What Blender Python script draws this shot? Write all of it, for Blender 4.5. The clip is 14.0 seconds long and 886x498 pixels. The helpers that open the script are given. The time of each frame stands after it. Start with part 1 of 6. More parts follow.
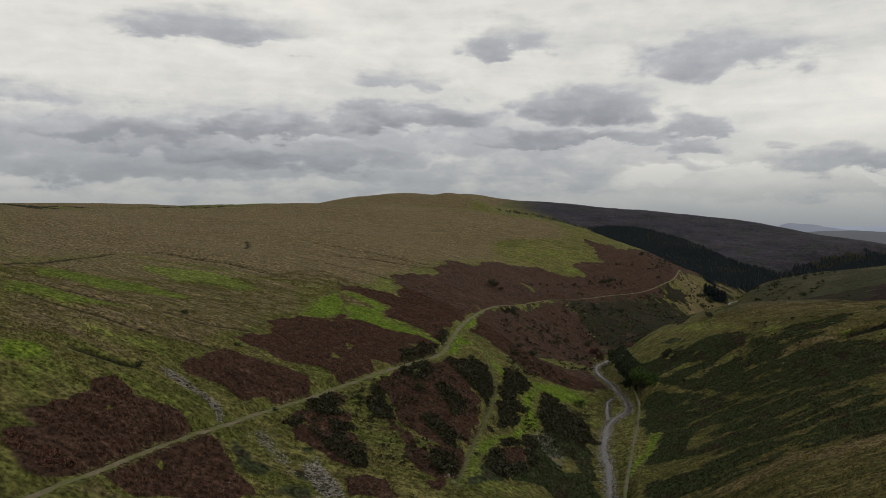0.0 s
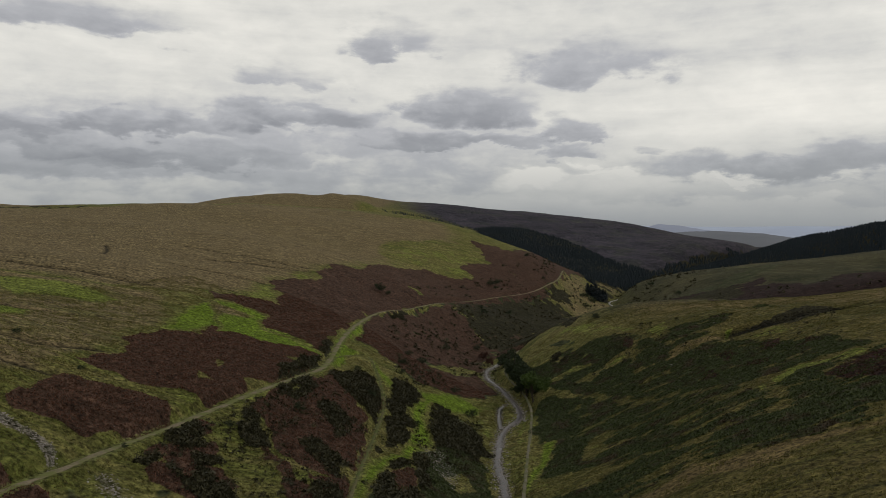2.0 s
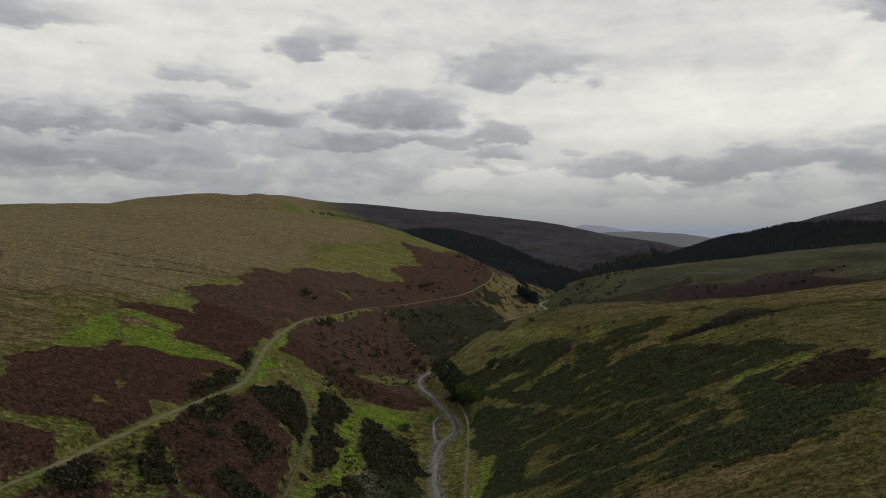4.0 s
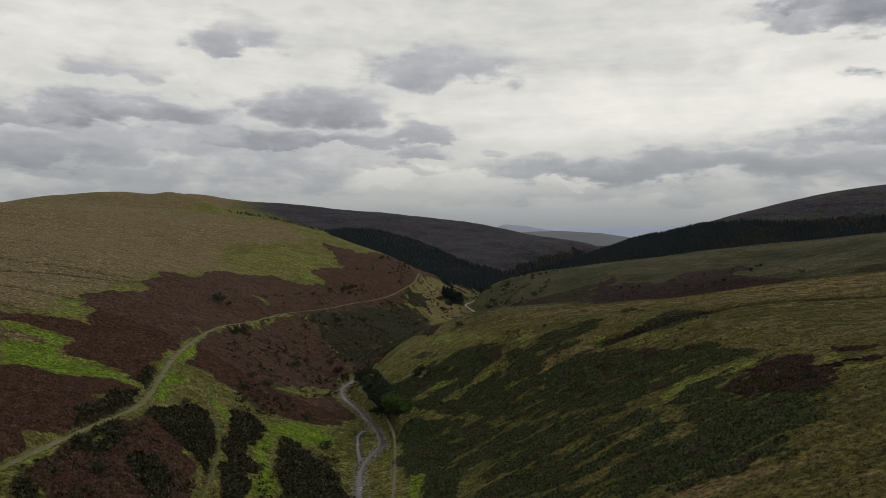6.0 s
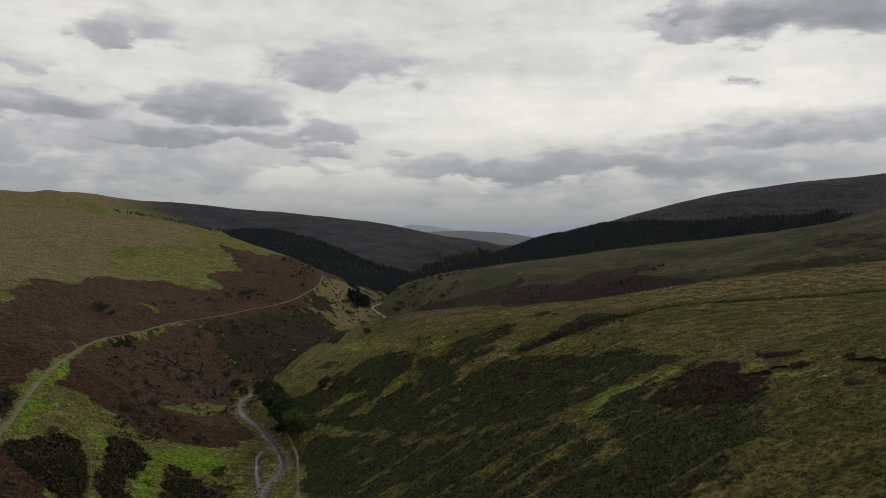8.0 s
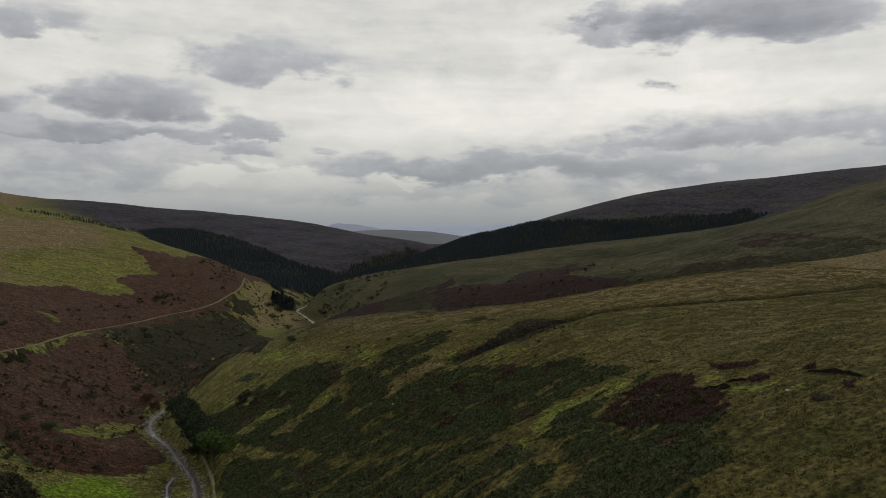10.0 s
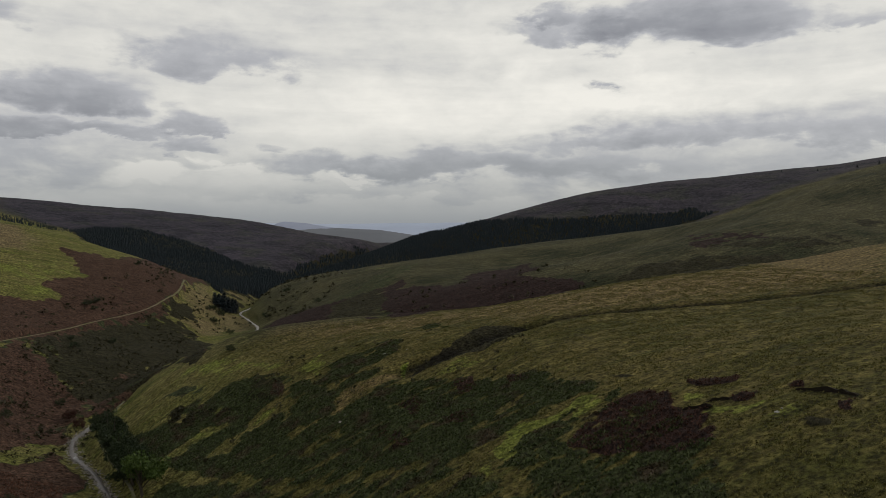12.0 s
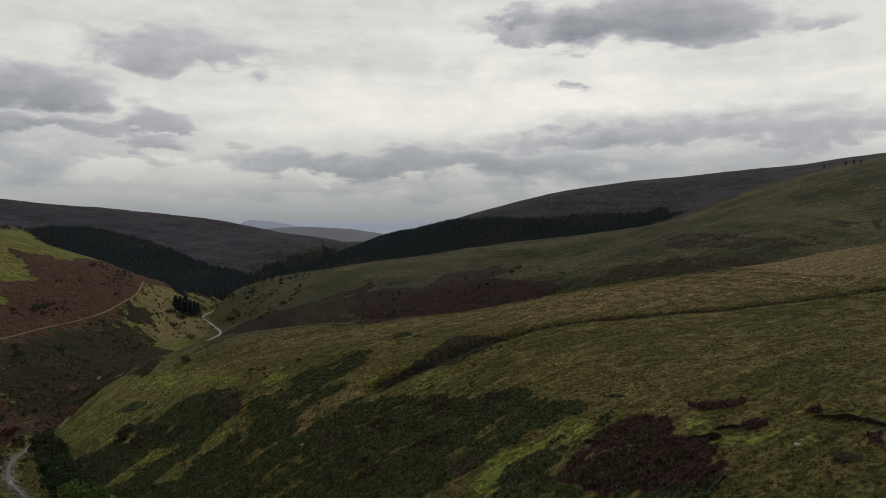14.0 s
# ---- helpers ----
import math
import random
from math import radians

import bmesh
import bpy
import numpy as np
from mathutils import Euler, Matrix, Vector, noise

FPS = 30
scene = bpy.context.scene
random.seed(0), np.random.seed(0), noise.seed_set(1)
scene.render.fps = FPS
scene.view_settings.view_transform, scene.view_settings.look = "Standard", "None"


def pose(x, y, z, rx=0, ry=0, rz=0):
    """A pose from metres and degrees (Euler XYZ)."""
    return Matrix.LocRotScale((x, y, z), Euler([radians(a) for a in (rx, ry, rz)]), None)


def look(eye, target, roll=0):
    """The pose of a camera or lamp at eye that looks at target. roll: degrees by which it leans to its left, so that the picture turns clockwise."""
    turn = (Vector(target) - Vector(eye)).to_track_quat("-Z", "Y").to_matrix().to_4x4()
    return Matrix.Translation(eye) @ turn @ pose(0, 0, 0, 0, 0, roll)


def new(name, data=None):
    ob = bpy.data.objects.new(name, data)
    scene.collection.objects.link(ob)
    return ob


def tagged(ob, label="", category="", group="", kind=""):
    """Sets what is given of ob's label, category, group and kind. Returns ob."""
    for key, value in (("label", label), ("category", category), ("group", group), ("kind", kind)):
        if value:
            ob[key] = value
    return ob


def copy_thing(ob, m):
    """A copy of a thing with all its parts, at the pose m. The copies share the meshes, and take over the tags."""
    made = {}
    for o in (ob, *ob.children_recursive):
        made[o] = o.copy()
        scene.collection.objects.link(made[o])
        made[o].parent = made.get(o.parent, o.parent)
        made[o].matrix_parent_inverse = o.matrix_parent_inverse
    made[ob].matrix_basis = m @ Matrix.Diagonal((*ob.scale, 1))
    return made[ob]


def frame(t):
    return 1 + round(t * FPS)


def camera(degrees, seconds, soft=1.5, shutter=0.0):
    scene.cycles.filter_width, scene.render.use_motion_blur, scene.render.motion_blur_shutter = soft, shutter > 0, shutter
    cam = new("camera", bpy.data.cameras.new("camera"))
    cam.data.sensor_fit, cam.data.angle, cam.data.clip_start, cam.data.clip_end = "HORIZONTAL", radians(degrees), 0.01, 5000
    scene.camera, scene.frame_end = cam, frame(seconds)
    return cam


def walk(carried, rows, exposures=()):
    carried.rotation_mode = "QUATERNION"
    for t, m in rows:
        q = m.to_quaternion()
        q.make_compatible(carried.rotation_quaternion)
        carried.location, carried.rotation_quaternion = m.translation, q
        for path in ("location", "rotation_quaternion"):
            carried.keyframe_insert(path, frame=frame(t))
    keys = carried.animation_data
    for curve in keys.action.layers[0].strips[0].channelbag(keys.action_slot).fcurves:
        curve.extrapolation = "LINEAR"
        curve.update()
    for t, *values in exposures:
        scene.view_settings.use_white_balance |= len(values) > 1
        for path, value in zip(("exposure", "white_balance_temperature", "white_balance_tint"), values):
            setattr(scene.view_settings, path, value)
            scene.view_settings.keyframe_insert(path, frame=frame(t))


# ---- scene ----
cam = camera(64.12, 14.0, soft=0.7)
# seconds; east, north, up; tilt, lean, heading
FLIGHT = [
    (0.0, 16.58, -54.42, 76.97, 87.39, -0.04, 26.32),
    (0.5, 14.89, -50.64, 77.00, 87.41, -0.02, 24.08),
    (1.0, 13.21, -46.85, 77.03, 87.43, -0.00, 21.31),
    (1.5, 11.58, -43.05, 77.06, 87.45, 0.01, 19.05),
    (2.0, 10.00, -39.23, 77.08, 87.48, 0.01, 17.09),
    (2.5, 8.50, -35.40, 77.11, 87.51, 0.01, 15.39),
    (3.0, 7.10, -31.55, 77.13, 87.53, 0.00, 13.88),
    (3.5, 5.81, -27.67, 77.15, 87.55, -0.01, 12.55),
    (4.0, 4.65, -23.76, 77.17, 87.55, -0.02, 11.34),
    (4.5, 3.61, -19.82, 77.19, 87.55, -0.02, 10.10),
    (5.0, 2.69, -15.87, 77.22, 87.54, -0.03, 8.67),
    (5.5, 1.88, -11.91, 77.26, 87.53, -0.03, 6.98),
    (6.0, 1.16, -7.93, 77.32, 87.53, -0.03, 5.10),
    (6.5, 0.54, -3.96, 77.39, 87.52, -0.03, 3.19),
    (7.0, -0.00, 0.00, 77.50, 87.52, -0.03, 1.30),
    (7.5, -0.46, 3.95, 77.64, 87.51, -0.03, -0.64),
    (8.0, -0.84, 7.89, 77.80, 87.51, -0.03, -2.58),
    (8.5, -1.13, 11.82, 77.98, 87.49, -0.03, -4.38),
    (9.0, -1.31, 15.74, 78.18, 87.47, -0.03, -5.96),
    (9.5, -1.37, 19.65, 78.40, 87.44, -0.04, -7.31),
    (10.0, -1.31, 23.55, 78.62, 87.40, -0.03, -8.49),
    (10.5, -1.12, 27.45, 78.85, 87.36, -0.03, -9.55),
    (11.0, -0.78, 31.35, 79.08, 87.32, -0.01, -10.58),
    (11.5, -0.33, 35.24, 79.31, 87.29, 0.01, -11.62),
    (12.0, 0.23, 39.14, 79.53, 87.25, 0.03, -12.65),
    (12.5, 0.88, 43.03, 79.76, 87.22, 0.05, -13.57),
    (13.0, 1.58, 46.92, 79.99, 87.19, 0.07, -14.28),
    (13.5, 2.33, 50.80, 80.21, 87.16, 0.09, -14.77),
    (14.0, 3.10, 54.69, 80.44, 87.14, 0.11, -15.11),
]
walk(cam, [(t, pose(x, y, z, tilt, 0, turn) @ pose(0, 0, 0, 0, 0, lean)) for t, x, y, z, tilt, lean, turn in FLIGHT])

# ---- sky, sun ----
SUN_EL, SUN_AZ = 38.0, 62.0   # degrees above the horizon; clockwise from north
world = bpy.data.worlds.new("sky")
scene.world = world
world.use_nodes = True
wn, wl = world.node_tree.nodes, world.node_tree.links


def wnode(kind, **sets):
    n = wn.new(kind)
    for k, v in sets.items():
        n.inputs[k].default_value = v
    return n


def wmath(op, a, b=None, clamp=False):
    n = wn.new("ShaderNodeMath")
    n.operation, n.use_clamp = op, clamp
    for i, v in enumerate((a, b)):
        if v is None:
            continue
        if isinstance(v, (int, float)):
            n.inputs[i].default_value = v
        else:
            wl.new(v, n.inputs[i])
    return n.outputs[0]


def wramp(src, stops):
    n = wn.new("ShaderNodeValToRGB")
    r = n.color_ramp
    r.interpolation = "LINEAR"
    while len(r.elements) < len(stops):
        r.elements.new(0.5)
    for e, (p, c) in zip(r.elements, stops):
        e.position, e.color = p, (*c, 1) if len(c) == 3 else c
    wl.new(src, n.inputs[0])
    return n.outputs[0]


bg = wn["Background"]
sky = wn.new("ShaderNodeTexSky")
sky.sky_type, sky.sun_disc = "NISHITA", False
sky.sun_elevation, sky.sun_rotation = radians(SUN_EL), radians(SUN_AZ)
coords = wn.new("ShaderNodeTexCoord")
split = wn.new("ShaderNodeSeparateXYZ")
wl.new(coords.outputs["Generated"], split.inputs[0])
dx, dy, dz = split.outputs
# bearing from north and height over the horizon, in degrees
bearing = wmath("MULTIPLY", wmath("ARCTAN2", dx, dy), 57.29578)
rise = wmath("MULTIPLY", wmath("ARCSINE", dz), 57.29578)


def sky_noise(along, up, detail, rough, shift=0.0):
    """Cloud forms so many degrees long and high."""
    v = wn.new("ShaderNodeCombineXYZ")
    wl.new(wmath("MULTIPLY", bearing, 1 / along), v.inputs[0])
    wl.new(wmath("MULTIPLY", rise, 1 / up), v.inputs[1])
    v.inputs[2].default_value = shift
    n = wnode("ShaderNodeTexNoise", Scale=1.0, Detail=detail, Roughness=rough, Distortion=0.3)
    wl.new(v.outputs[0], n.inputs["Vector"])
    return n.outputs[0]


puff, puff_b = sky_noise(7.0, 3.4, 8.0, 0.55), sky_noise(5.5, 2.8, 8.0, 0.55, 7.3)
fine = sky_noise(2.0, 1.0, 7.0, 0.6, 3.1)
veil = sky_noise(22.0, 5.0, 5.0, 0.5, 1.7)
streaks = sky_noise(14.0, 1.3, 5.0, 0.55, 5.2)
lumps = sky_noise(3.2, 1.1, 5.0, 0.5, 9.4)
warped_b = wmath("ADD", bearing, wmath("ADD", wmath("MULTIPLY", wmath("SUBTRACT", puff, 0.5), 9.0), wmath("MULTIPLY", wmath("SUBTRACT", fine, 0.5), 4.2)))
warped_r = wmath("ADD", rise, wmath("ADD", wmath("MULTIPLY", wmath("SUBTRACT", puff_b, 0.5), 4.2), wmath("MULTIPLY", wmath("SUBTRACT", lumps, 0.5), 2.4)))
gloom = wmath("ADD", wmath("MULTIPLY", wmath("SUBTRACT", veil, 0.5), 0.55), wmath("MULTIPLY", wmath("SUBTRACT", streaks, 0.5), 0.3))
gloom = wmath("ADD", gloom, wmath("MULTIPLY", wmath("SUBTRACT", fine, 0.5), 0.22))
gloom = wmath("ADD", gloom, wmath("MULTIPLY", wmath("SUBTRACT", puff_b, 0.5), 0.35))
# broken heaps low over the skyline
heaps = wnode("ShaderNodeMapRange")
wl.new(rise, heaps.inputs["Value"])
heaps.inputs["From Min"].default_value, heaps.inputs["From Max"].default_value = 7.0, 2.0
heaps.inputs["To Min"].default_value, heaps.inputs["To Max"].default_value = 0.0, 0.6
gloom = wmath("ADD", gloom, wmath("MULTIPLY", wmath("SUBTRACT", lumps, 0.5), heaps.outputs["Result"]))
high = wnode("ShaderNodeMapRange")
high.interpolation_type = "SMOOTHSTEP"
wl.new(rise, high.inputs["Value"])
high.inputs["From Min"].default_value, high.inputs["From Max"].default_value = 20, 50
high.inputs["To Min"].default_value, high.inputs["To Max"].default_value = 0.215, 0.46
gloom = wmath("ADD", gloom, high.outputs["Result"])


thick = wmath("ADD", wmath("MULTIPLY", puff_b, 1.1), wmath("MULTIPLY", fine, 0.5))


def cloud(at, up, wide, tall, weight):
    """One grey cloud (or, with a weight below 0, a bright gap): bearing, height, half sizes, all in degrees."""
    global gloom
    u = wmath("MULTIPLY_ADD", warped_b, 1 / wide)
    u.node.inputs[2].default_value = -at / wide
    v = wmath("MULTIPLY_ADD", warped_r, 1 / tall)
    v.node.inputs[2].default_value = -up / tall
    # flat and dark below, heaped and paler above
    fade = wmath("SUBTRACT", 1.15, wmath("MULTIPLY", wmath("MAXIMUM", v, -0.5), 0.42))
    v = wmath("ADD", v, wmath("MULTIPLY", wmath("MINIMUM", v, 0.0), 0.8)) if weight > 0 else v
    d = wmath("ADD", wmath("MULTIPLY", u, u), wmath("MULTIPLY", v, v))
    m = wn.new("ShaderNodeMapRange")
    m.interpolation_type = "SMOOTHSTEP"
    wl.new(d, m.inputs["Value"])
    m.inputs["From Min"].default_value, m.inputs["From Max"].default_value = 0.0, 2.7
    m.inputs["To Min"].default_value, m.inputs["To Max"].default_value = (1.02 if weight > 0 else 1.0) * weight, 0.0
    gloom = wmath("ADD", gloom, wmath("MULTIPLY", m.outputs["Result"], wmath("MULTIPLY", thick, fade) if weight > 0 else 1.0))


cloud(-43.8, 14.1, 6.4, 1.3, 0.40)
cloud(-21.5, 13.5, 3.0, 1.3, 0.40)
cloud(-4.5, 11.7, 5.0, 1.8, 0.40)
cloud(-28.5, 10.7, 3.0, 0.9, 0.25)
cloud(-15.1, 8.5, 4.6, 1.6, 0.60)
cloud(-7.0, 6.5, 2.2, 0.8, 0.50)
cloud(-7.5, 4.8, 1.8, 0.8, 0.50)
cloud(-29.2, 7.8, 5.0, 1.1, 0.50)
cloud(-39.9, 6.7, 5.0, 0.7, 0.50)
cloud(-50.1, 6.2, 5.0, 0.8, 0.42)
cloud(-16.1, 6.0, 5.5, 0.6, 0.45)
cloud(-36.4, 4.4, 6.9, 0.8, 0.42)
cloud(-46.2, 4.9, 5.5, 0.6, 0.30)
cloud(-56.8, 8.7, 2.7, 1.1, 0.25)
cloud(3.3, 3.7, 5.5, 1.0, 0.30)
cloud(-42.5, 2.7, 9.1, 0.5, -0.25)
cloud(-27.4, 4.3, 2.7, 0.5, -0.20)
cloud(-9.2, 2.9, 2.3, 0.6, -0.35)
cloud(-4.0, 3.2, 1.4, 0.3, -0.25)
cloud(25.1, 9.8, 1.3, 0.5, 0.35)
cloud(23.7, 14.2, 5.0, 1.2, 0.40)
cloud(-0.3, 5.0, 1.1, 0.4, 0.25)
cloud(15.2, 3.7, 11.4, 1.1, 0.42)
cloud(22.8, 5.9, 5.5, 0.7, 0.15)
cloud(6.4, 3.1, 1.7, 0.5, -0.80)
cloud(11.6, 3.0, 1.3, 0.2, -0.30)
cloud(1.5, 1.7, 0.6, 0.5, 0.12)
cloud(13.2, 8.4, 11.4, 2.7, -0.09)
cloud(31.6, 14.0, 5.6, 2.3, 0.72)
cloud(21.6, 15.0, 1.8, 0.6, 0.35)
cloud(25.2, 10.1, 0.9, 0.4, 0.35)
cloud(42.0, 13.0, 2.3, 0.8, 0.30)
cloud(38.5, 6.3, 11.4, 1.8, 0.45)
cloud(26.0, 3.6, 16.0, 2.4, 0.34)
cloud(9.0, 1.5, 10.1, 0.6, 0.22)
cloud(20.3, 7.6, 11.9, 2.7, -0.07)
cloud(-54.9, 2.2, 3.7, 0.5, -0.20)
cloud(-52.7, 3.2, 6.9, 0.6, 0.25)
cloud(-38.0, 4.6, 23.9, 4.2, 0.40)
cloud(-48.0, 4.5, 12.9, 3.2, 0.08)
colour = wramp(wmath("MULTIPLY", gloom, 0.68), [(0.0, (8.8, 8.55, 7.9)), (0.175, (7.0, 6.9, 6.5)), (0.364, (4.6, 4.65, 4.85)), (0.63, (3.2, 3.27, 3.5)), (1.0, (2.2, 2.25, 2.5))])
haze = wn.new("ShaderNodeMapRange")
wl.new(rise, haze.inputs["Value"])
haze.inputs["From Min"].default_value, haze.inputs["From Max"].default_value = 6.5, -0.5
haze.inputs["To Max"].default_value = 1.0
low = wn.new("ShaderNodeMix")
low.data_type = "RGBA"
wl.new(haze.outputs["Result"], low.inputs[0])
wl.new(colour, low.inputs[6])
low.inputs[7].default_value = (3.0, 3.2, 3.35, 1)
mix = wn.new("ShaderNodeMix")
mix.data_type = "RGBA"
mix.inputs[0].default_value = 0.97   # hardly a gap in the cloud
wl.new(sky.outputs[0], mix.inputs[6])
wl.new(low.outputs[2], mix.inputs[7])
wl.new(mix.outputs[2], bg.inputs[0])
bg.inputs[1].default_value = 0.1

sun = new("sun", bpy.data.lights.new("sun", "SUN"))
sun.data.energy, sun.data.angle, sun.data.color = 1.0, radians(12), (1.0, 0.94, 0.84)
az, el = radians(SUN_AZ), radians(SUN_EL)
sun.matrix_world = look((0, 0, 300), (-math.sin(az) * math.cos(el), -math.cos(az) * math.cos(el), 300 - math.sin(el)))


# ---- materials ----
class Nodes:
    """A material's node tree, written out step by step."""

    def __init__(self, name):
        self.mat = bpy.data.materials.new(name)
        self.mat.use_nodes = True
        self.t = self.mat.node_tree
        self.bsdf = self.t.nodes["Principled BSDF"]
        self.pos = self.t.nodes.new("ShaderNodeNewGeometry").outputs["Position"]

    def wire(self, src, socket):
        if isinstance(src, (int, float)):
            socket.default_value = src
        elif isinstance(src, tuple):
            socket.default_value = (*src, 1) if len(src) == 3 else src
        else:
            self.t.links.new(src, socket)

    def math(self, op, a, b=0.0, c=0.0, clamp=False):
        n = self.t.nodes.new("ShaderNodeMath")
        n.operation, n.use_clamp = op, clamp
        for s, v in zip(n.inputs, (a, b, c)):
            self.wire(v, s)
        return n.outputs[0]

    def noise(self, scale, detail=4.0, rough=0.55, stretch=None, turn=0.0, vector=None):
        n = self.t.nodes.new("ShaderNodeTexNoise")
        n.inputs["Scale"].default_value, n.inputs["Detail"].default_value, n.inputs["Roughness"].default_value = scale, detail, rough
        v = vector or self.pos
        if stretch:
            m = self.t.nodes.new("ShaderNodeMapping")
            m.vector_type = "TEXTURE"
            m.inputs["Scale"].default_value, m.inputs["Rotation"].default_value = stretch, (0, 0, radians(turn))
            self.wire(v, m.inputs["Vector"])
            v = m.outputs[0]
        self.wire(v, n.inputs["Vector"])
        return n.outputs[0]

    def cells(self, scale):
        n = self.t.nodes.new("ShaderNodeTexVoronoi")
        n.inputs["Scale"].default_value = scale
        self.wire(self.pos, n.inputs["Vector"])
        return n.outputs["Distance"]

    def step(self, v, lo, hi):
        n = self.t.nodes.new("ShaderNodeMapRange")
        n.interpolation_type = "SMOOTHSTEP"
        self.wire(v, n.inputs["Value"])
        n.inputs["From Min"].default_value, n.inputs["From Max"].default_value = lo, hi
        return n.outputs["Result"]

    def mix(self, f, a, b, kind="MIX"):
        n = self.t.nodes.new("ShaderNodeMix")
        n.data_type, n.blend_type = "RGBA", kind
        self.wire(f, n.inputs[0])
        self.wire(a, n.inputs[6])
        self.wire(b, n.inputs[7])
        return n.outputs[2]

    def grey(self, v):
        n = self.t.nodes.new("ShaderNodeCombineColor")
        for s in n.inputs:
            self.wire(v, s)
        return n.outputs[0]

    def attribute(self, name):
        n = self.t.nodes.new("ShaderNodeAttribute")
        n.attribute_name = name
        s = self.t.nodes.new("ShaderNodeSeparateColor")
        self.wire(n.outputs["Color"], s.inputs[0])
        return (*s.outputs, n.outputs["Alpha"])

    def finish(self, colour, rough=0.9, bump=None, strength=0.5, distance=0.3, specular=0.2):
        self.wire(colour, self.bsdf.inputs["Base Color"])
        self.wire(rough, self.bsdf.inputs["Roughness"])
        self.bsdf.inputs["Specular IOR Level"].default_value = specular
        if bump is not None:
            n = self.t.nodes.new("ShaderNodeBump")
            n.inputs["Strength"].default_value, n.inputs["Distance"].default_value = strength, distance
            self.wire(bump, n.inputs["Height"])
            self.wire(n.outputs[0], self.bsdf.inputs["Normal"])
        return self.mat


def make_moor():
    n = Nodes("moor")
    bracken, heath, lawn, straw = n.attribute("cover_a")
    fern, ruddy, stone, trodden = n.attribute("cover_b")
    dark, upland, hill = n.attribute("cover_c")[:3]
    broad, middle, grain = n.noise(0.02, 5), n.noise(0.13, 6, 0.6), n.noise(1.3, 6, 0.7)
    xyz = n.t.nodes.new("ShaderNodeSeparateXYZ")
    n.wire(n.pos, xyz.inputs[0])
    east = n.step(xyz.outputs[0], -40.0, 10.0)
    # the growth runs in strips: with the drains on the western moor, down the bank on the eastern spur
    west_strip = n.noise(1.0, 7, 0.66, stretch=(34, 5.0, 30), turn=34)
    east_strip = n.noise(1.0, 7, 0.66, stretch=(22, 3.6, 30), turn=6)
    strip = n.math("ADD", n.math("MULTIPLY", west_strip, n.math("SUBTRACT", 1.0, east)), n.math("MULTIPLY", east_strip, east))
    west_streak = n.noise(1.0, 7, 0.7, stretch=(13, 1.7, 20), turn=34)
    east_streak = n.noise(1.0, 7, 0.7, stretch=(9, 1.8, 20), turn=5)
    streak = n.math("ADD", n.math("MULTIPLY", west_streak, n.math("SUBTRACT", 1.0, east)), n.math("MULTIPLY", east_streak, east))
    tuft = n.cells(0.8)
    wind = n.noise(1.0, 8, 0.74, stretch=(4.0, 1.6, 4.0), turn=20)
    ledges = n.noise(1.0, 6, 0.65, stretch=(70, 70, 9.0))
    ragged = n.math("ADD", n.math("MULTIPLY", n.math("SUBTRACT", middle, 0.5), 0.5), n.math("MULTIPLY", n.math("SUBTRACT", grain, 0.5), 0.8))
    ragged = n.math("ADD", ragged, n.math("MULTIPLY", n.math("SUBTRACT", strip, 0.5), 0.32))

    def cover(share, lo=0.36, hi=0.58):
        return n.step(n.math("ADD", share, n.math("MULTIPLY", ragged, n.step(share, 0.0, 0.25))), lo, hi)

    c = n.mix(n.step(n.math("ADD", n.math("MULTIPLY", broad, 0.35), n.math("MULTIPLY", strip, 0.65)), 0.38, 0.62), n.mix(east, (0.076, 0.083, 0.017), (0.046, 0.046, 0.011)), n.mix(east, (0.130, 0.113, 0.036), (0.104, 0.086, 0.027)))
    c = n.mix(n.step(n.math("ADD", strip, n.math("MULTIPLY", n.math("SUBTRACT", grain, 0.5), 0.5)), 0.37, 0.26), c, (0.047, 0.046, 0.015))
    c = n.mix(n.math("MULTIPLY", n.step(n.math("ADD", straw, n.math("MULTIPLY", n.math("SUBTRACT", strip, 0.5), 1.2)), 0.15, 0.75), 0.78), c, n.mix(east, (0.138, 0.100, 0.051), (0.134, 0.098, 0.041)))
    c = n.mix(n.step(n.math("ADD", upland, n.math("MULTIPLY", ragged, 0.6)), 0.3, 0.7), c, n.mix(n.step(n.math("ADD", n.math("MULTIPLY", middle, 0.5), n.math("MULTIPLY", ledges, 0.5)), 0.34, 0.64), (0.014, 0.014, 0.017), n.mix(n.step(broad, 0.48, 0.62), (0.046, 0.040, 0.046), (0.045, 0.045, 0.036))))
    c = n.mix(n.math("MULTIPLY", hill, n.math("SUBTRACT", 1.0, upland)), c, n.mix(n.step(n.math("MULTIPLY_ADD", strip, 0.5, n.math("MULTIPLY", broad, 0.5)), 0.38, 0.62), (0.021, 0.024, 0.010), (0.061, 0.056, 0.025)))
    c = n.mix(cover(fern), c, n.mix(n.step(n.math("ADD", n.math("MULTIPLY", middle, 0.6), n.math("MULTIPLY", strip, 0.4)), 0.50, 0.64), n.mix(grain, (0.012, 0.018, 0.007), (0.054, 0.060, 0.023)), n.mix(grain, (0.016, 0.013, 0.007), (0.062, 0.047, 0.026))))
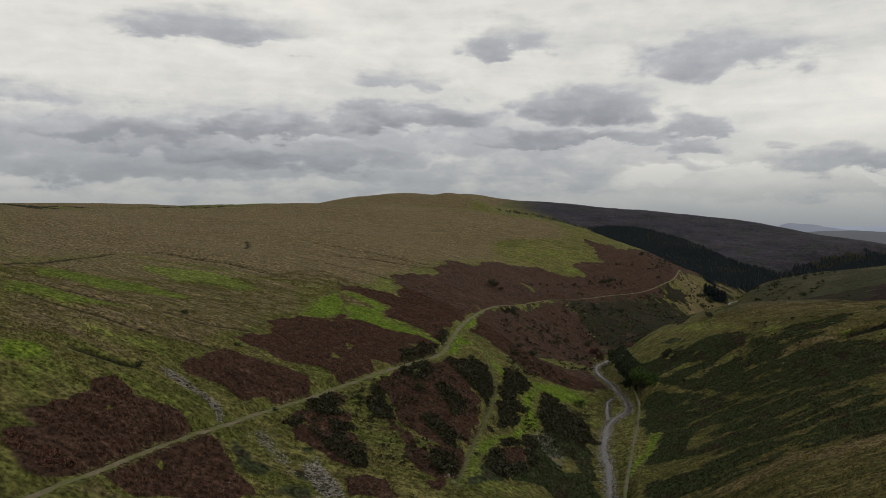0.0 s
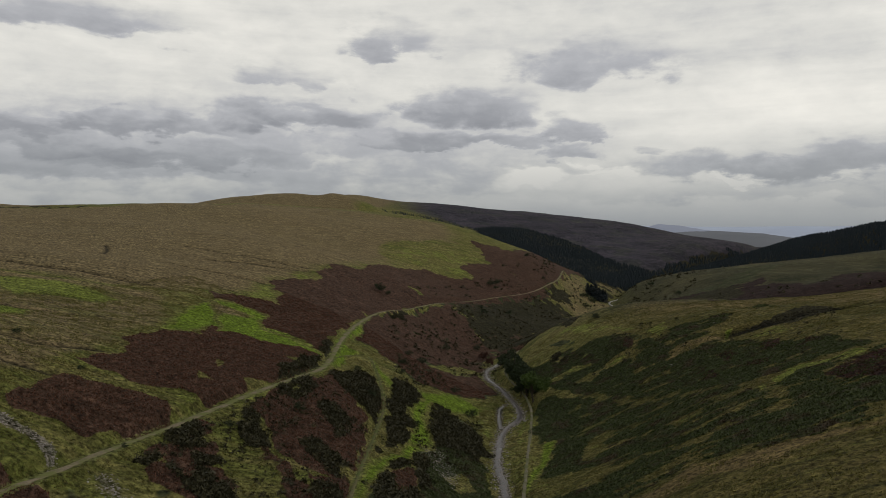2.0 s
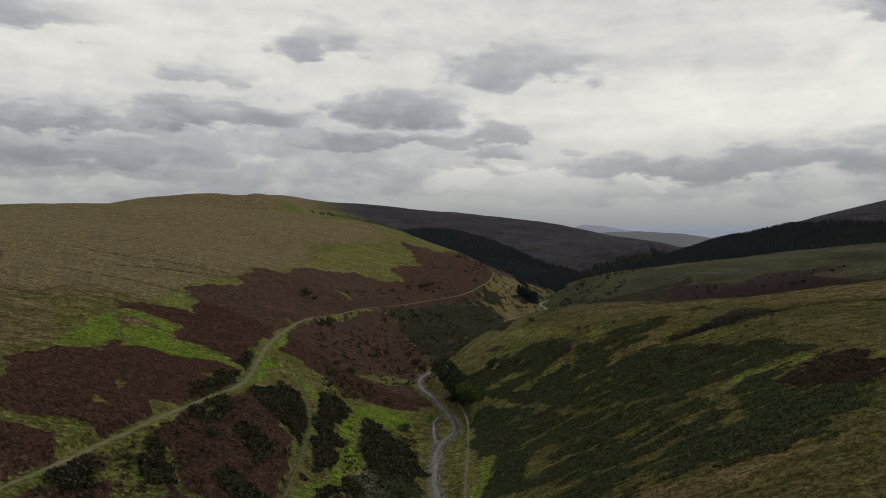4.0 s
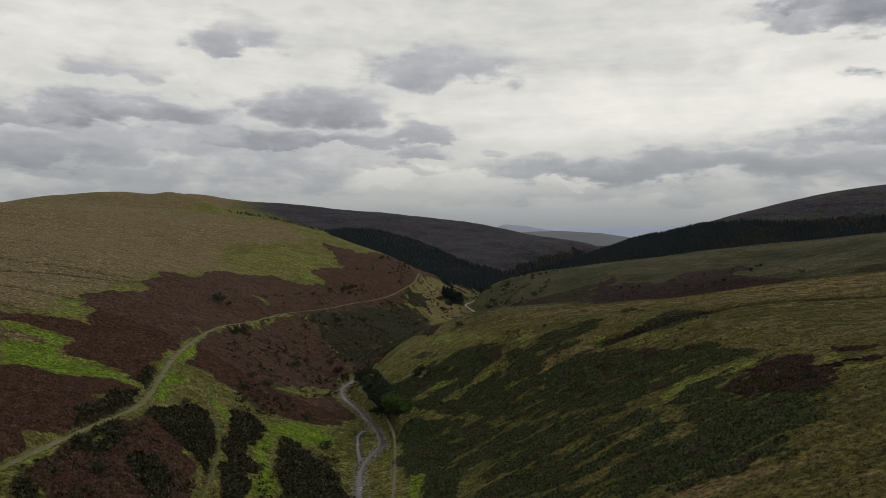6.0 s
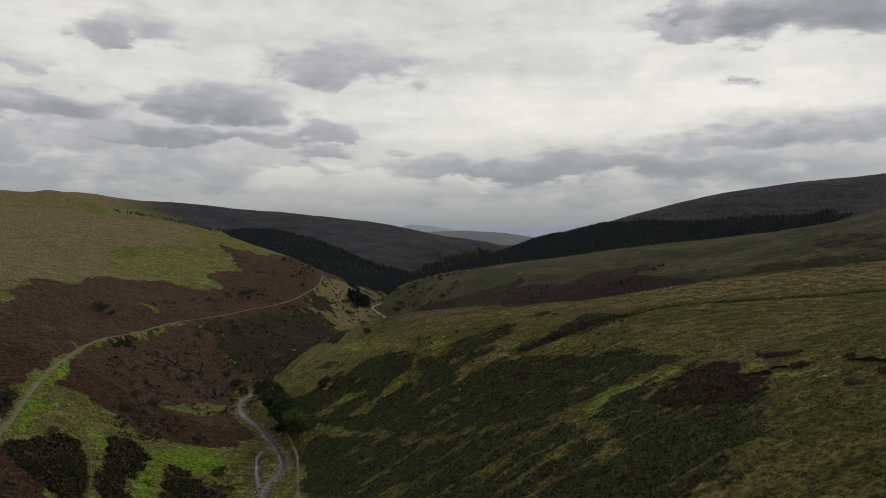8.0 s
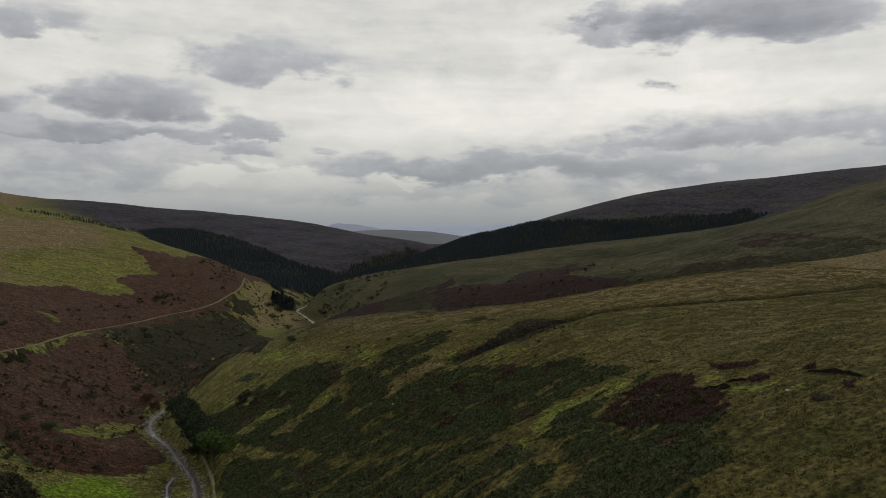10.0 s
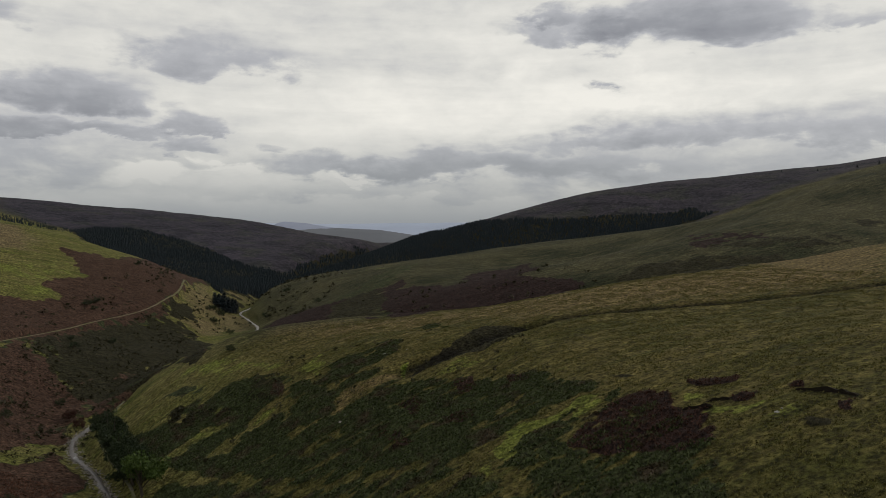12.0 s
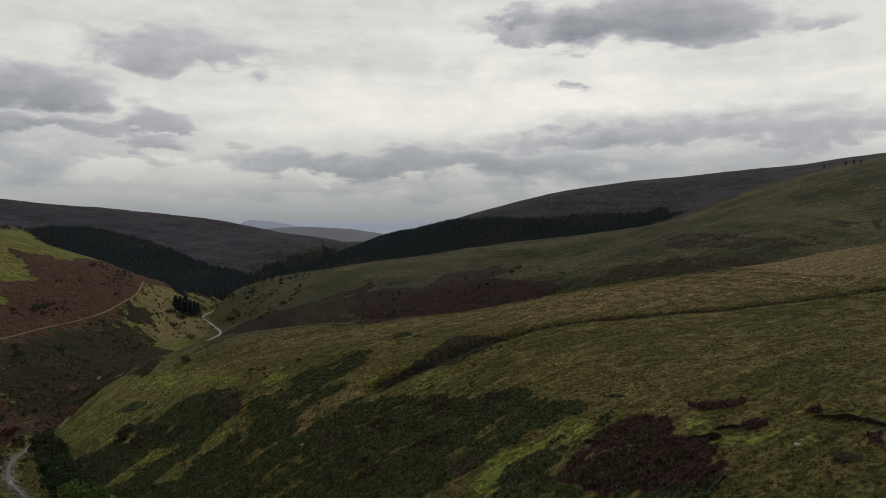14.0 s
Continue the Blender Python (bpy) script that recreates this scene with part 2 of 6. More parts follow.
    c = n.mix(cover(lawn, 0.30, 0.62), c, n.mix(n.math("MULTIPLY_ADD", middle, 0.6, n.math("MULTIPLY", grain, 0.4)), n.mix(n.step(lawn, 0.75, 0.95), (0.076, 0.090, 0.014), (0.066, 0.104, 0.008)), n.mix(n.step(lawn, 0.75, 0.95), (0.150, 0.162, 0.034), (0.135, 0.188, 0.018))))
    c = n.mix(cover(ruddy), c, n.mix(grain, (0.008, 0.0055, 0.005), (0.035, 0.020, 0.0155)))
    c = n.mix(cover(bracken), c, n.mix(n.math("MULTIPLY_ADD", grain, 0.7, n.math("MULTIPLY", middle, 0.3)), (0.026, 0.0152, 0.009), (0.078, 0.045, 0.028)))
    c = n.mix(cover(heath), c, n.mix(grain, (0.009, 0.009, 0.005), (0.036, 0.032, 0.014)))
    c = n.mix(n.math("MULTIPLY", cover(stone, 0.45, 0.7), 0.75), c, n.mix(n.step(grain, 0.40, 0.68), (0.034, 0.030, 0.022), (0.20, 0.175, 0.155)))
    c = n.mix(cover(trodden), c, (0.095, 0.10, 0.030))
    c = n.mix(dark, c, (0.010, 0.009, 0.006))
    c = n.mix(1.0, c, n.grey(n.math("MULTIPLY_ADD", n.step(n.math("ADD", n.math("MULTIPLY", grain, 0.75), n.math("MULTIPLY", tuft, 0.25)), 0.30, 0.70), 1.45, 0.24)), "MULTIPLY")
    c = n.mix(1.0, c, n.grey(n.math("MULTIPLY_ADD", n.step(n.math("MULTIPLY_ADD", n.noise(0.42, 5, 0.7), 0.4, n.math("MULTIPLY", streak, 0.6)), 0.36, 0.64), 0.72, 0.64)), "MULTIPLY")
    c = n.mix(1.0, c, n.grey(n.math("MULTIPLY_ADD", n.step(wind, 0.28, 0.72), 0.5, 0.75)), "MULTIPLY")
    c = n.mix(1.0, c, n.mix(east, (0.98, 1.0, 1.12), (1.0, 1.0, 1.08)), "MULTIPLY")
    return n.finish(c, 0.95, n.math("ADD", n.math("MULTIPLY_ADD", wind, 0.8, grain), n.math("MULTIPLY", tuft, -0.4)), 1.0, 0.7, 0.06)


def make_leaf(name, low, high, rough=0.7, tint=None):
    n = Nodes(name)
    info = n.t.nodes.new("ShaderNodeNewGeometry")
    c = n.mix(info.outputs["Random Per Island"], low, high)
    c = n.mix(n.math("MULTIPLY", n.noise(0.3, 4), 0.6), c, tuple(v * 0.5 for v in low))
    if tint:
        c = n.mix(n.step(n.noise(0.13, 5, 0.6), 0.52, 0.66), c, n.mix(info.outputs["Random Per Island"], tuple(v * 0.5 for v in tint), tuple(v * 1.3 for v in tint)))
    n.bsdf.inputs["Transmission Weight"].default_value = 0.0
    return n.finish(c, rough, None, specular=0.15)


def make_earth(name, low, high, green):
    n = Nodes(name)
    grain = n.noise(2.0, 7, 0.7)
    c = n.mix(n.step(grain, 0.3, 0.7), low, high)
    c = n.mix(n.step(n.noise(0.25, 6, 0.65), 0.42, 0.60), c, green)
    return n.finish(c, 0.95, grain, 0.6, 0.1, 0.1)


def make_water():
    n = Nodes("stream_water")
    ripple = n.noise(1.6, 6, 0.65, stretch=(1.0, 1.6, 1))
    foam = n.step(n.math("ADD", n.noise(0.5, 6, 0.7), n.math("MULTIPLY", n.noise(0.06, 3), 0.6)), 0.92, 1.04)
    stones = n.step(n.cells(0.8), 0.22, 0.12)
    c = n.mix(stones, (0.034, 0.029, 0.028), (0.16, 0.132, 0.125))
    c = n.mix(foam, c, (0.42, 0.41, 0.42))
    rough = n.math("MULTIPLY_ADD", foam, 0.5, n.math("MULTIPLY_ADD", stones, 0.4, 0.28))
    return n.finish(c, rough, ripple, 0.6, 0.12, 0.3)


def make_rock(name, low, high):
    n = Nodes(name)
    grain = n.noise(3.0, 7, 0.7)
    c = n.mix(n.step(grain, 0.3, 0.7), low, high)
    c = n.mix(n.step(n.noise(0.8, 5), 0.52, 0.68), c, (0.07, 0.075, 0.035))
    return n.finish(c, 0.9, grain, 0.7, 0.05, 0.2)


def make_bark():
    n = Nodes("bark")
    g = n.noise(4.0, 6, 0.7, stretch=(1, 1, 4))
    return n.finish(n.mix(g, (0.025, 0.02, 0.015), (0.10, 0.085, 0.065)), 0.95, g, 0.8, 0.05, 0.1)


# far land: haze is put into the colour, and emission lifts it further
def make_hazed_distance(name, colour, glow):
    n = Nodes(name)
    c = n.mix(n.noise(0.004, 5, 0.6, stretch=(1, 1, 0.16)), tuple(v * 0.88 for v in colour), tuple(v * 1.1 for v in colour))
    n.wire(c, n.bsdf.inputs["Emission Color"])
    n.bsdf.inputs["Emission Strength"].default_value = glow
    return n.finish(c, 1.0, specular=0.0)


MOOR = make_moor()
TRACK_EARTH = make_earth("track_earth", (0.10, 0.084, 0.055), (0.19, 0.155, 0.105), (0.10, 0.108, 0.036))
TROD_TURF = make_earth("trod_turf", (0.06, 0.058, 0.026), (0.12, 0.105, 0.05), (0.06, 0.075, 0.02))
PEAT = make_earth("peat", (0.008, 0.006, 0.005), (0.020, 0.015, 0.011), (0.012, 0.010, 0.006))
GRAVEL = make_earth("path_gravel", (0.08, 0.074, 0.05), (0.15, 0.135, 0.10), (0.08, 0.085, 0.035))
WATER = make_water()
STONE = make_rock("grey_stone", (0.10, 0.09, 0.08), (0.32, 0.29, 0.27))
PALE_STONE = make_rock("pale_stone", (0.16, 0.155, 0.14), (0.36, 0.35, 0.32))
BARK = make_bark()
LEAF_DARK = make_leaf("leaf_dark", (0.014, 0.022, 0.010), (0.042, 0.058, 0.022))
LEAF_GREEN = make_leaf("leaf_green", (0.034, 0.060, 0.012), (0.090, 0.130, 0.026))
GRASS_PALE = make_leaf("tussock_grass", (0.072, 0.074, 0.017), (0.185, 0.160, 0.048))
LEAF_RUST = make_leaf("leaf_rust", (0.042, 0.022, 0.015), (0.110, 0.050, 0.034))
TURF = make_leaf("turf", (0.066, 0.094, 0.012), (0.145, 0.178, 0.028))
GORSE = make_leaf("gorse", (0.020, 0.020, 0.010), (0.060, 0.054, 0.024))
FROND_RUST = make_leaf("bracken_frond", (0.060, 0.028, 0.017), (0.172, 0.081, 0.048))
FROND_GREEN = make_leaf("bracken_green", (0.023, 0.036, 0.011), (0.088, 0.104, 0.033), tint=(0.066, 0.047, 0.027))
NEEDLE = make_leaf("conifer_needle", (0.014, 0.021, 0.026), (0.020, 0.030, 0.036))
# paler and bluer than the land itself: painted haze, partly glowing
HAZE_BLUE = make_hazed_distance("far_ridge", (0.16, 0.175, 0.215), 0.5)
HAZE_GREY = make_hazed_distance("hazed_plain", (0.21, 0.235, 0.285), 0.58)
HAZE_MOOR = make_hazed_distance("hazed_moor", (0.105, 0.11, 0.12), 0.32)


# ---- the lie of the land ----
# The valley is laid out by sections across the stream: the height of its bed, then of the ground
# at growing distances west and east of it.
NU = 10
NORTH, BED, WEST, EAST = [], [], [], []
STREAM_Y = [-200, 0, 90, 150, 180, 215, 231, 255, 270, 295, 320, 380, 450, 530, 600, 680, 740, 900, 1100, 1400, 2000]
STREAM_X = [30, 5, -12, -31, -38, -44, -43, -50, -56, -68, -76, -82, -74, -50, -22, -33, -36, -20, 8, 150, 400]


def section(north, bed, west, east):
    NORTH.append(north), BED.append(bed), WEST.append(west), EAST.append(east)


section(-160, 11.8,
        [25.2, 39.7, 55.2, 71.5, 89.2, 107.7, 126.7, 148.0, 170.7, 194.2],
        [32.0, 51.8, 70.3, 87.5, 103.6, 118.7, 133.2, 145.3, 156.3, 166.8])
section(-60, 8.8,
        [17.6, 28.3, 43.0, 62.1, 81.3, 99.8, 117.9, 137.1, 156.9, 176.8],
        [26.8, 44.1, 60.7, 76.3, 91.6, 106.2, 120.5, 133.5, 145.5, 156.9])
section(30, 6.0,
        [12.5, 19.5, 29.5, 55.7, 74.5, 91.9, 109.8, 127.4, 144.3, 160.9],
        [21.2, 36.5, 51.3, 66.1, 80.8, 95.0, 109.2, 123.0, 135.9, 148.3])
section(90, 4.0,
        [9.5, 19.4, 28.6, 48.9, 67.3, 86.2, 104.8, 121.0, 135.7, 149.8],
        [15.0, 30.2, 43.7, 59.4, 73.5, 87.6, 102.0, 116.3, 129.7, 142.9])
section(145, 2.1,
        [4.9, 14.4, 31.6, 45.0, 62.5, 82.4, 100.7, 115.2, 127.7, 139.3],
        [6.4, 17.7, 34.9, 52.7, 66.5, 80.9, 96.1, 110.1, 124.1, 138.5])
section(200, 0.4,
        [2.0, 12.4, 28.8, 45.4, 64.0, 80.7, 96.7, 109.4, 119.4, 128.4],
        [1.9, 12.8, 28.8, 47.3, 58.9, 75.3, 90.6, 103.8, 118.8, 134.9])
section(260, -1.0,
        [2.0, 10.6, 29.5, 47.4, 62.9, 78.9, 92.9, 103.1, 110.1, 116.2],
        [4.8, 13.9, 29.9, 43.3, 55.5, 73.0, 84.4, 96.4, 113.2, 132.0])
section(310, -2.1,
        [0.0, 14.0, 33.0, 50.9, 66.6, 79.3, 90.5, 97.7, 101.9, 106.0],
        [4.3, 16.3, 29.1, 39.1, 51.2, 65.8, 68.8, 90.1, 114.0, 138.0])
section(350, -3.1,
        [0.1, 14.3, 32.7, 53.2, 69.7, 80.4, 90.0, 93.3, 95.4, 98.3],
        [4.1, 18.2, 31.2, 35.2, 33.6, 48.1, 64.3, 92.2, 120.2, 147.8])
section(395, -4.2,
        [2.3, 14.7, 31.6, 52.0, 69.6, 82.2, 90.9, 87.9, 88.2, 90.2],
        [2.7, 11.6, 17.3, 11.9, 18.1, 46.0, 76.7, 102.9, 132.5, 162.9])
section(440, -5.2,
        [2.2, 10.8, 26.9, 47.4, 68.6, 85.4, 92.6, 82.1, 81.9, 83.1],
        [-1.9, 1.2, 2.5, 6.6, 29.6, 56.7, 85.9, 116.9, 148.9, 180.9])
section(500, -6.7,
        [-3.6, 2.7, 21.3, 45.5, 70.4, 91.4, 93.6, 77.3, 75.4, 74.8],
        [-5.9, -2.2, 5.7, 17.8, 38.3, 64.4, 97.9, 137.3, 172.2, 205.6])
section(580, -8.6,
        [-9.4, -4.9, 19.0, 46.6, 71.9, 88.1, 90.5, 75.0, 70.5, 65.3],
        [-6.3, 2.3, 16.5, 29.2, 34.7, 57.1, 118.1, 159.2, 195.7, 234.8])
section(690, -10.9,
        [-8.9, 8.9, 35.3, 55.6, 77.3, 89.8, 91.9, 78.1, 67.7, 53.9],
        [-1.9, 7.3, 18.2, 30.5, 42.6, 59.0, 86.9, 142.9, 205.2, 266.7])
section(820, -13.4,
        [-2.2, 7.0, 11.8, 19.4, 43.4, 66.3, 84.5, 77.5, 61.9, 46.1],
        [-0.5, 7.3, 15.4, 23.3, 32.7, 48.5, 73.4, 156.9, 221.5, 280.2])
section(960, -16.2,
        [-11.0, -7.1, -0.9, 11.1, 36.1, 72.1, 104.8, 81.2, 61.9, 43.1],
        [-11.0, -9.0, -6.3, -1.4, 8.3, 29.0, 67.9, 163.2, 214.2, 257.6])
section(1150, -20.8,
        [-6.8, 2.4, 9.1, 15.0, 31.0, 59.7, 91.2, 89.2, 75.2, 57.5],
        [-11.7, -3.6, 6.5, 20.7, 42.4, 80.5, 127.2, 163.2, 181.7, 221.0])
section(1400, -28.0,
        [8.2, 26.6, 31.1, 34.2, 40.3, 69.7, 102.8, 115.5, 90.2, 79.8],
        [-13.2, 2.4, 21.0, 41.1, 61.6, 97.1, 134.9, 157.2, 175.1, 197.7])
section(1750, -35.0,
        [-9.3, 7.4, 18.9, 32.6, 53.6, 79.2, 79.8, 103.7, 116.5, 125.7],
        [-23.5, -11.7, 2.7, 22.4, 52.6, 92.1, 131.5, 160.5, 175.5, 185.0])

NORTH = np.array(NORTH, float)
HEIGHTS = np.stack([np.c_[BED, WEST], np.c_[BED, EAST]])


def stream_x(y):
    return np.interp(y, STREAM_Y, STREAM_X)


def axis_x(y):
    return sum(np.interp(y + d, STREAM_Y, STREAM_X) for d in np.linspace(-40, 40, 9)) / 9


def blend(f):
    return ((-f + 2 * f**2 - f**3) / 2, (2 - 5 * f**2 + 3 * f**3) / 2, (f + 4 * f**2 - 3 * f**3) / 2, (f**3 - f**2) / 2)


def smooth(a, b, x):
    t = np.clip((x - a) / (b - a), 0, 1)
    return t * t * (3 - 2 * t)


def sections_height(x, y):
    u = x - axis_x(y)
    side = (u > 0).astype(int)
    b = np.clip(np.log(1 + np.abs(u) / 25) / 0.45, 0, NU - 0.001)
    ib = np.floor(b).astype(int)
    wb = blend(b - ib)
    yc = np.clip(y, NORTH[0] + 0.01, NORTH[-1] - 0.01)
    i = np.searchsorted(NORTH, yc, side="right") - 1
    h = NORTH[i + 1] - NORTH[i]
    t = (yc - NORTH[i]) / h
    im, ip = np.maximum(i - 1, 0), np.minimum(i + 2, len(NORTH) - 1)
    k0 = (t**3 - 2 * t**2 + t) * h / (NORTH[i + 1] - NORTH[im])
    k1 = (t**3 - t**2) * h / (NORTH[ip] - NORTH[i])
    s = 3 * t**2 - 2 * t**3
    z = np.zeros(np.shape(x))
    for ja, wa in ((im, -k0), (i, 1 - s - k1), (i + 1, s + k0), (ip, k1)):
        for q in range(4):
            jb = ib + q - 1
            inner = HEIGHTS[side, ja, np.clip(jb, 0, NU)]
            z += wa * wb[q] * np.where(jb < 0, 2 * inner - HEIGHTS[side, ja, 1], inner)
    return z


# ---- what grows where: outlines on the plan ----
PATCHES = []


def patch(cover, share, outline):
    """Each growth takes the place of what is laid under it."""
    PATCHES.append((cover, share, np.array(outline, float)))


patch('heath', 0.62, [(-530, 283), (-627, 409), (-541, 424), (-468, 459), (-449, 439), (-480, 371), (-487, 309), (-406, 206)])
patch('straw', 1.00, [(-441, 228), (-516, 372), (-440, 459), (-426, 630), (-325, 644), (-258, 628), (-205, 651), (-178, 602), (-204, 520), (-192, 464), (-183, 338), (-180, 284), (-168.7, 236.9), (-178.1, 192.4), (-190.6, 177.9), (-213, 165), (-236.7, 148.1), (-217.5, 109.4), (-190.7, 73)])
patch('straw', 0.60, [(-190.7, 73), (-217.5, 109.4), (-236.7, 148.1), (-213, 165), (-190.6, 177.9), (-178.1, 192.4), (-152.2, 166.3), (-136.5, 124.9), (-123.6, 97.8), (-111.7, 67.7), (-111.7, 62.6), (-111.7, 47.5), (-120.8, 41.2), (-120.4, 29.3)])
patch('lawn', 0.50, [(-120.4, 29.3), (-120.8, 41.2), (-111.7, 47.5), (-111.7, 67.7), (-122.9, 97), (-123.4, 102.2), (-116.3, 87.7), (-110.5, 66.5), (-101, 55.8), (-101.7, 47.5), (-104.8, 41.9), (-102.4, 35.1), (-100, 22.3), (-95, 13.4)])
patch('lawn', 0.85, [(-183, 76.3), (-191.6, 91.2), (-189.5, 99.5), (-184.3, 105.9), (-181, 114.4), (-170.7, 117), (-164.5, 120.9), (-160, 114.1), (-159.7, 98.1), (-162.2, 84.5), (-169.6, 79.1), (-169.3, 70.5)])
patch('lawn', 0.85, [(-160, 53.9), (-158.6, 57.3), (-157.2, 63.9), (-151.4, 66), (-146.9, 72.5), (-144, 80.7), (-143, 85.5), (-141.2, 71.4), (-139.1, 57.1), (-145.5, 53), (-148.3, 46.7)])
patch('lawn', 0.80, [(-214.5, 143.2), (-209.1, 158.3), (-198.1, 165.9), (-183.7, 170.1), (-171.8, 166.5), (-173.7, 155.6), (-182.5, 149.9), (-186.1, 136.5), (-203.8, 136.6)])
patch('lawn', 0.90, [(-119.3, 28.6), (-117.7, 34.3), (-114.8, 35.8), (-111.7, 34.8), (-110.9, 28.6), (-112, 24.1)])
patch('lawn', 0.55, [(-107.7, 37.9), (-109.6, 45.8), (-106.4, 50.2), (-100.4, 52.1), (-94, 50.6), (-90.6, 49.5), (-94.3, 48), (-99.1, 45.2), (-101.9, 43.5), (-104.8, 41.9), (-104.9, 37.6)])
patch('lawn', 0.60, [(-133.4, 50.2), (-124.8, 58.1), (-122.7, 69.3), (-117.1, 74.7), (-111.7, 62.6), (-115.2, 53.2), (-121.1, 48.1)])
patch('lawn', 0.60, [(-117.1, 74.7), (-118.6, 82), (-123.7, 93.5), (-123.4, 102.2), (-114.2, 101), (-105.3, 94.9), (-110.4, 91.8), (-115.3, 88.7), (-115.6, 82.8)])
patch('lawn', 0.62, [(-109.2, 99.7), (-102.5, 106.1), (-96.3, 106.8), (-92.6, 98.9), (-95.8, 95.8), (-101.6, 97.4)])
patch('lawn', 0.60, [(-93.3, 15.9), (-92.4, 14), (-92.7, 12), (-95, 13.4), (-94.4, 15.7)])
patch('lawn', 0.42, [(-90.6, 10.6), (-87.8, 12.3), (-84.5, 12.7), (-82.1, 13.7), (-80.3, 9), (-80, 4)])
patch('straw', 0.50, [(-81.1, 17.7), (-80.6, 20.3), (-78.8, 21.4), (-76.1, 21.3), (-78.8, 9.6)])
patch('lawn', 0.42, [(-86.9, 54.3), (-84.9, 58.7), (-72.1, 53.8), (-65.4, 48.8), (-67.6, 45.1), (-76.3, 49), (-81.5, 50.1)])
patch('lawn', 0.36, [(-208, 484), (-204, 541), (-180, 585), (-149, 599), (-139, 577), (-154, 534), (-169, 519), (-183, 474)])
patch('bracken', 1.00, [(-91.8, 11.4), (-94.4, 15.7), (-96.5, 18.8), (-99.3, 21.8), (-101.3, 25.8), (-100.7, 30.3), (-100.8, 33.2), (-104.1, 37), (-104.6, 41.8), (-102.3, 43.2), (-99.3, 42.7), (-97.9, 44.4), (-94.8, 47), (-91.7, 48.3), (-89.8, 48.8), (-87.8, 47.5), (-86.5, 39.3), (-85.8, 33.8), (-84.6, 27.2), (-83.3, 23), (-81.9, 18.3), (-82.4, 14), (-85.1, 13.1), (-88.3, 13.1), (-91.1, 11.8)])
patch('lawn', 0.60, [(-98.1, 33.9), (-97.7, 35.6), (-95.8, 34.9), (-95.8, 32.9)])
patch('bracken', 1.00, [(-81.2, 18.7), (-82.4, 23.8), (-85, 32.2), (-86.1, 41.6), (-86.9, 45.9), (-87, 50), (-84.2, 50.2), (-80.9, 49.4), (-76, 47.2), (-72.9, 46.7), (-67.8, 44.6), (-76, 21.7), (-78.6, 22.3), (-79.8, 21.2)])
patch('lawn', 0.70, [(-85.4, 41.2), (-85.8, 44.8), (-84.1, 42.7)])
patch('lawn', 0.70, [(-83.2, 32.2), (-82.5, 33.7), (-80.9, 33), (-80.7, 31.5)])
patch('bracken', 1.00, [(-109.3, 62.4), (-111.7, 67.7), (-113.4, 74.8), (-115.8, 85.1), (-113.8, 88.1), (-110.5, 90.8), (-107.2, 92.6), (-103.2, 97.1), (-96.2, 94.6), (-93.7, 90.6), (-91.8, 82.4), (-92, 77.5), (-95.4, 74.4), (-94.9, 68.2), (-96.6, 67.3), (-99.9, 67.2), (-104.2, 64.6), (-106.2, 61.5)])
patch('bracken', 1.00, [(-121.8, 95.9), (-124.5, 104.7), (-122.7, 111.2), (-131.3, 120.1), (-135.5, 122.4), (-135.8, 132.5), (-138.9, 144), (-134.9, 150.1), (-130.5, 154.2), (-140, 170.7), (-135, 179.6), (-124.6, 183.9), (-116.7, 187.9), (-111.3, 194.4), (-107.5, 193.4), (-105, 184.6), (-102, 171.8), (-94.8, 152), (-93, 139.1), (-95.8, 135.1), (-94.7, 126.6), (-96.2, 122.7), (-95.4, 115.4), (-94.3, 106.6), (-98.2, 108.2), (-102.5, 106.1), (-104, 100.5), (-106.2, 98.4), (-109.5, 97.8), (-114.5, 98.9), (-116.5, 96.6)])
patch('lawn', 0.60, [(-113.7, 135.9), (-110.2, 135.3), (-108.6, 129.8)])
patch('lawn', 0.60, [(-109.2, 120.3), (-103.6, 119.3), (-104.5, 115.7)])
patch('lawn', 0.60, [(-107.4, 166), (-104.5, 173.1), (-101.3, 161.9)])
patch('lawn', 0.60, [(-100, 128.6), (-96.5, 132.8), (-94.7, 123.4)])
patch('heath', 0.95, [(-94, 132.1), (-98, 142.4), (-102.2, 161.4), (-106.6, 187.7), (-104, 186.4), (-98.8, 170), (-93.5, 147.5), (-92.1, 132.2)])
patch('fern', 1.40, [(-149, 550), (-143, 601), (-125, 667), (-105, 949), (-68, 772), (-81, 648), (-86, 587), (-68, 574), (-49, 531), (-40, 353), (-65, 377), (-84, 368), (-93, 362)])
patch('bracken', 0.80, [(-149, 550), (-143, 601), (-125, 667), (-105, 949), (-68, 772), (-81, 648), (-86, 587), (-68, 574), (-49, 531), (-40, 353), (-65, 377), (-84, 368), (-93, 362)])
patch('fern', 1.40, [(-142, 433), (-104, 658), (-73, 702), (-79, 614), (-86, 544), (-62, 570), (-31, 341), (-56, 354), (-84, 345), (-101, 325)])
patch('bracken', 0.80, [(-142, 433), (-104, 658), (-73, 702), (-79, 614), (-86, 544), (-62, 570), (-31, 341), (-56, 354), (-84, 345), (-101, 325)])
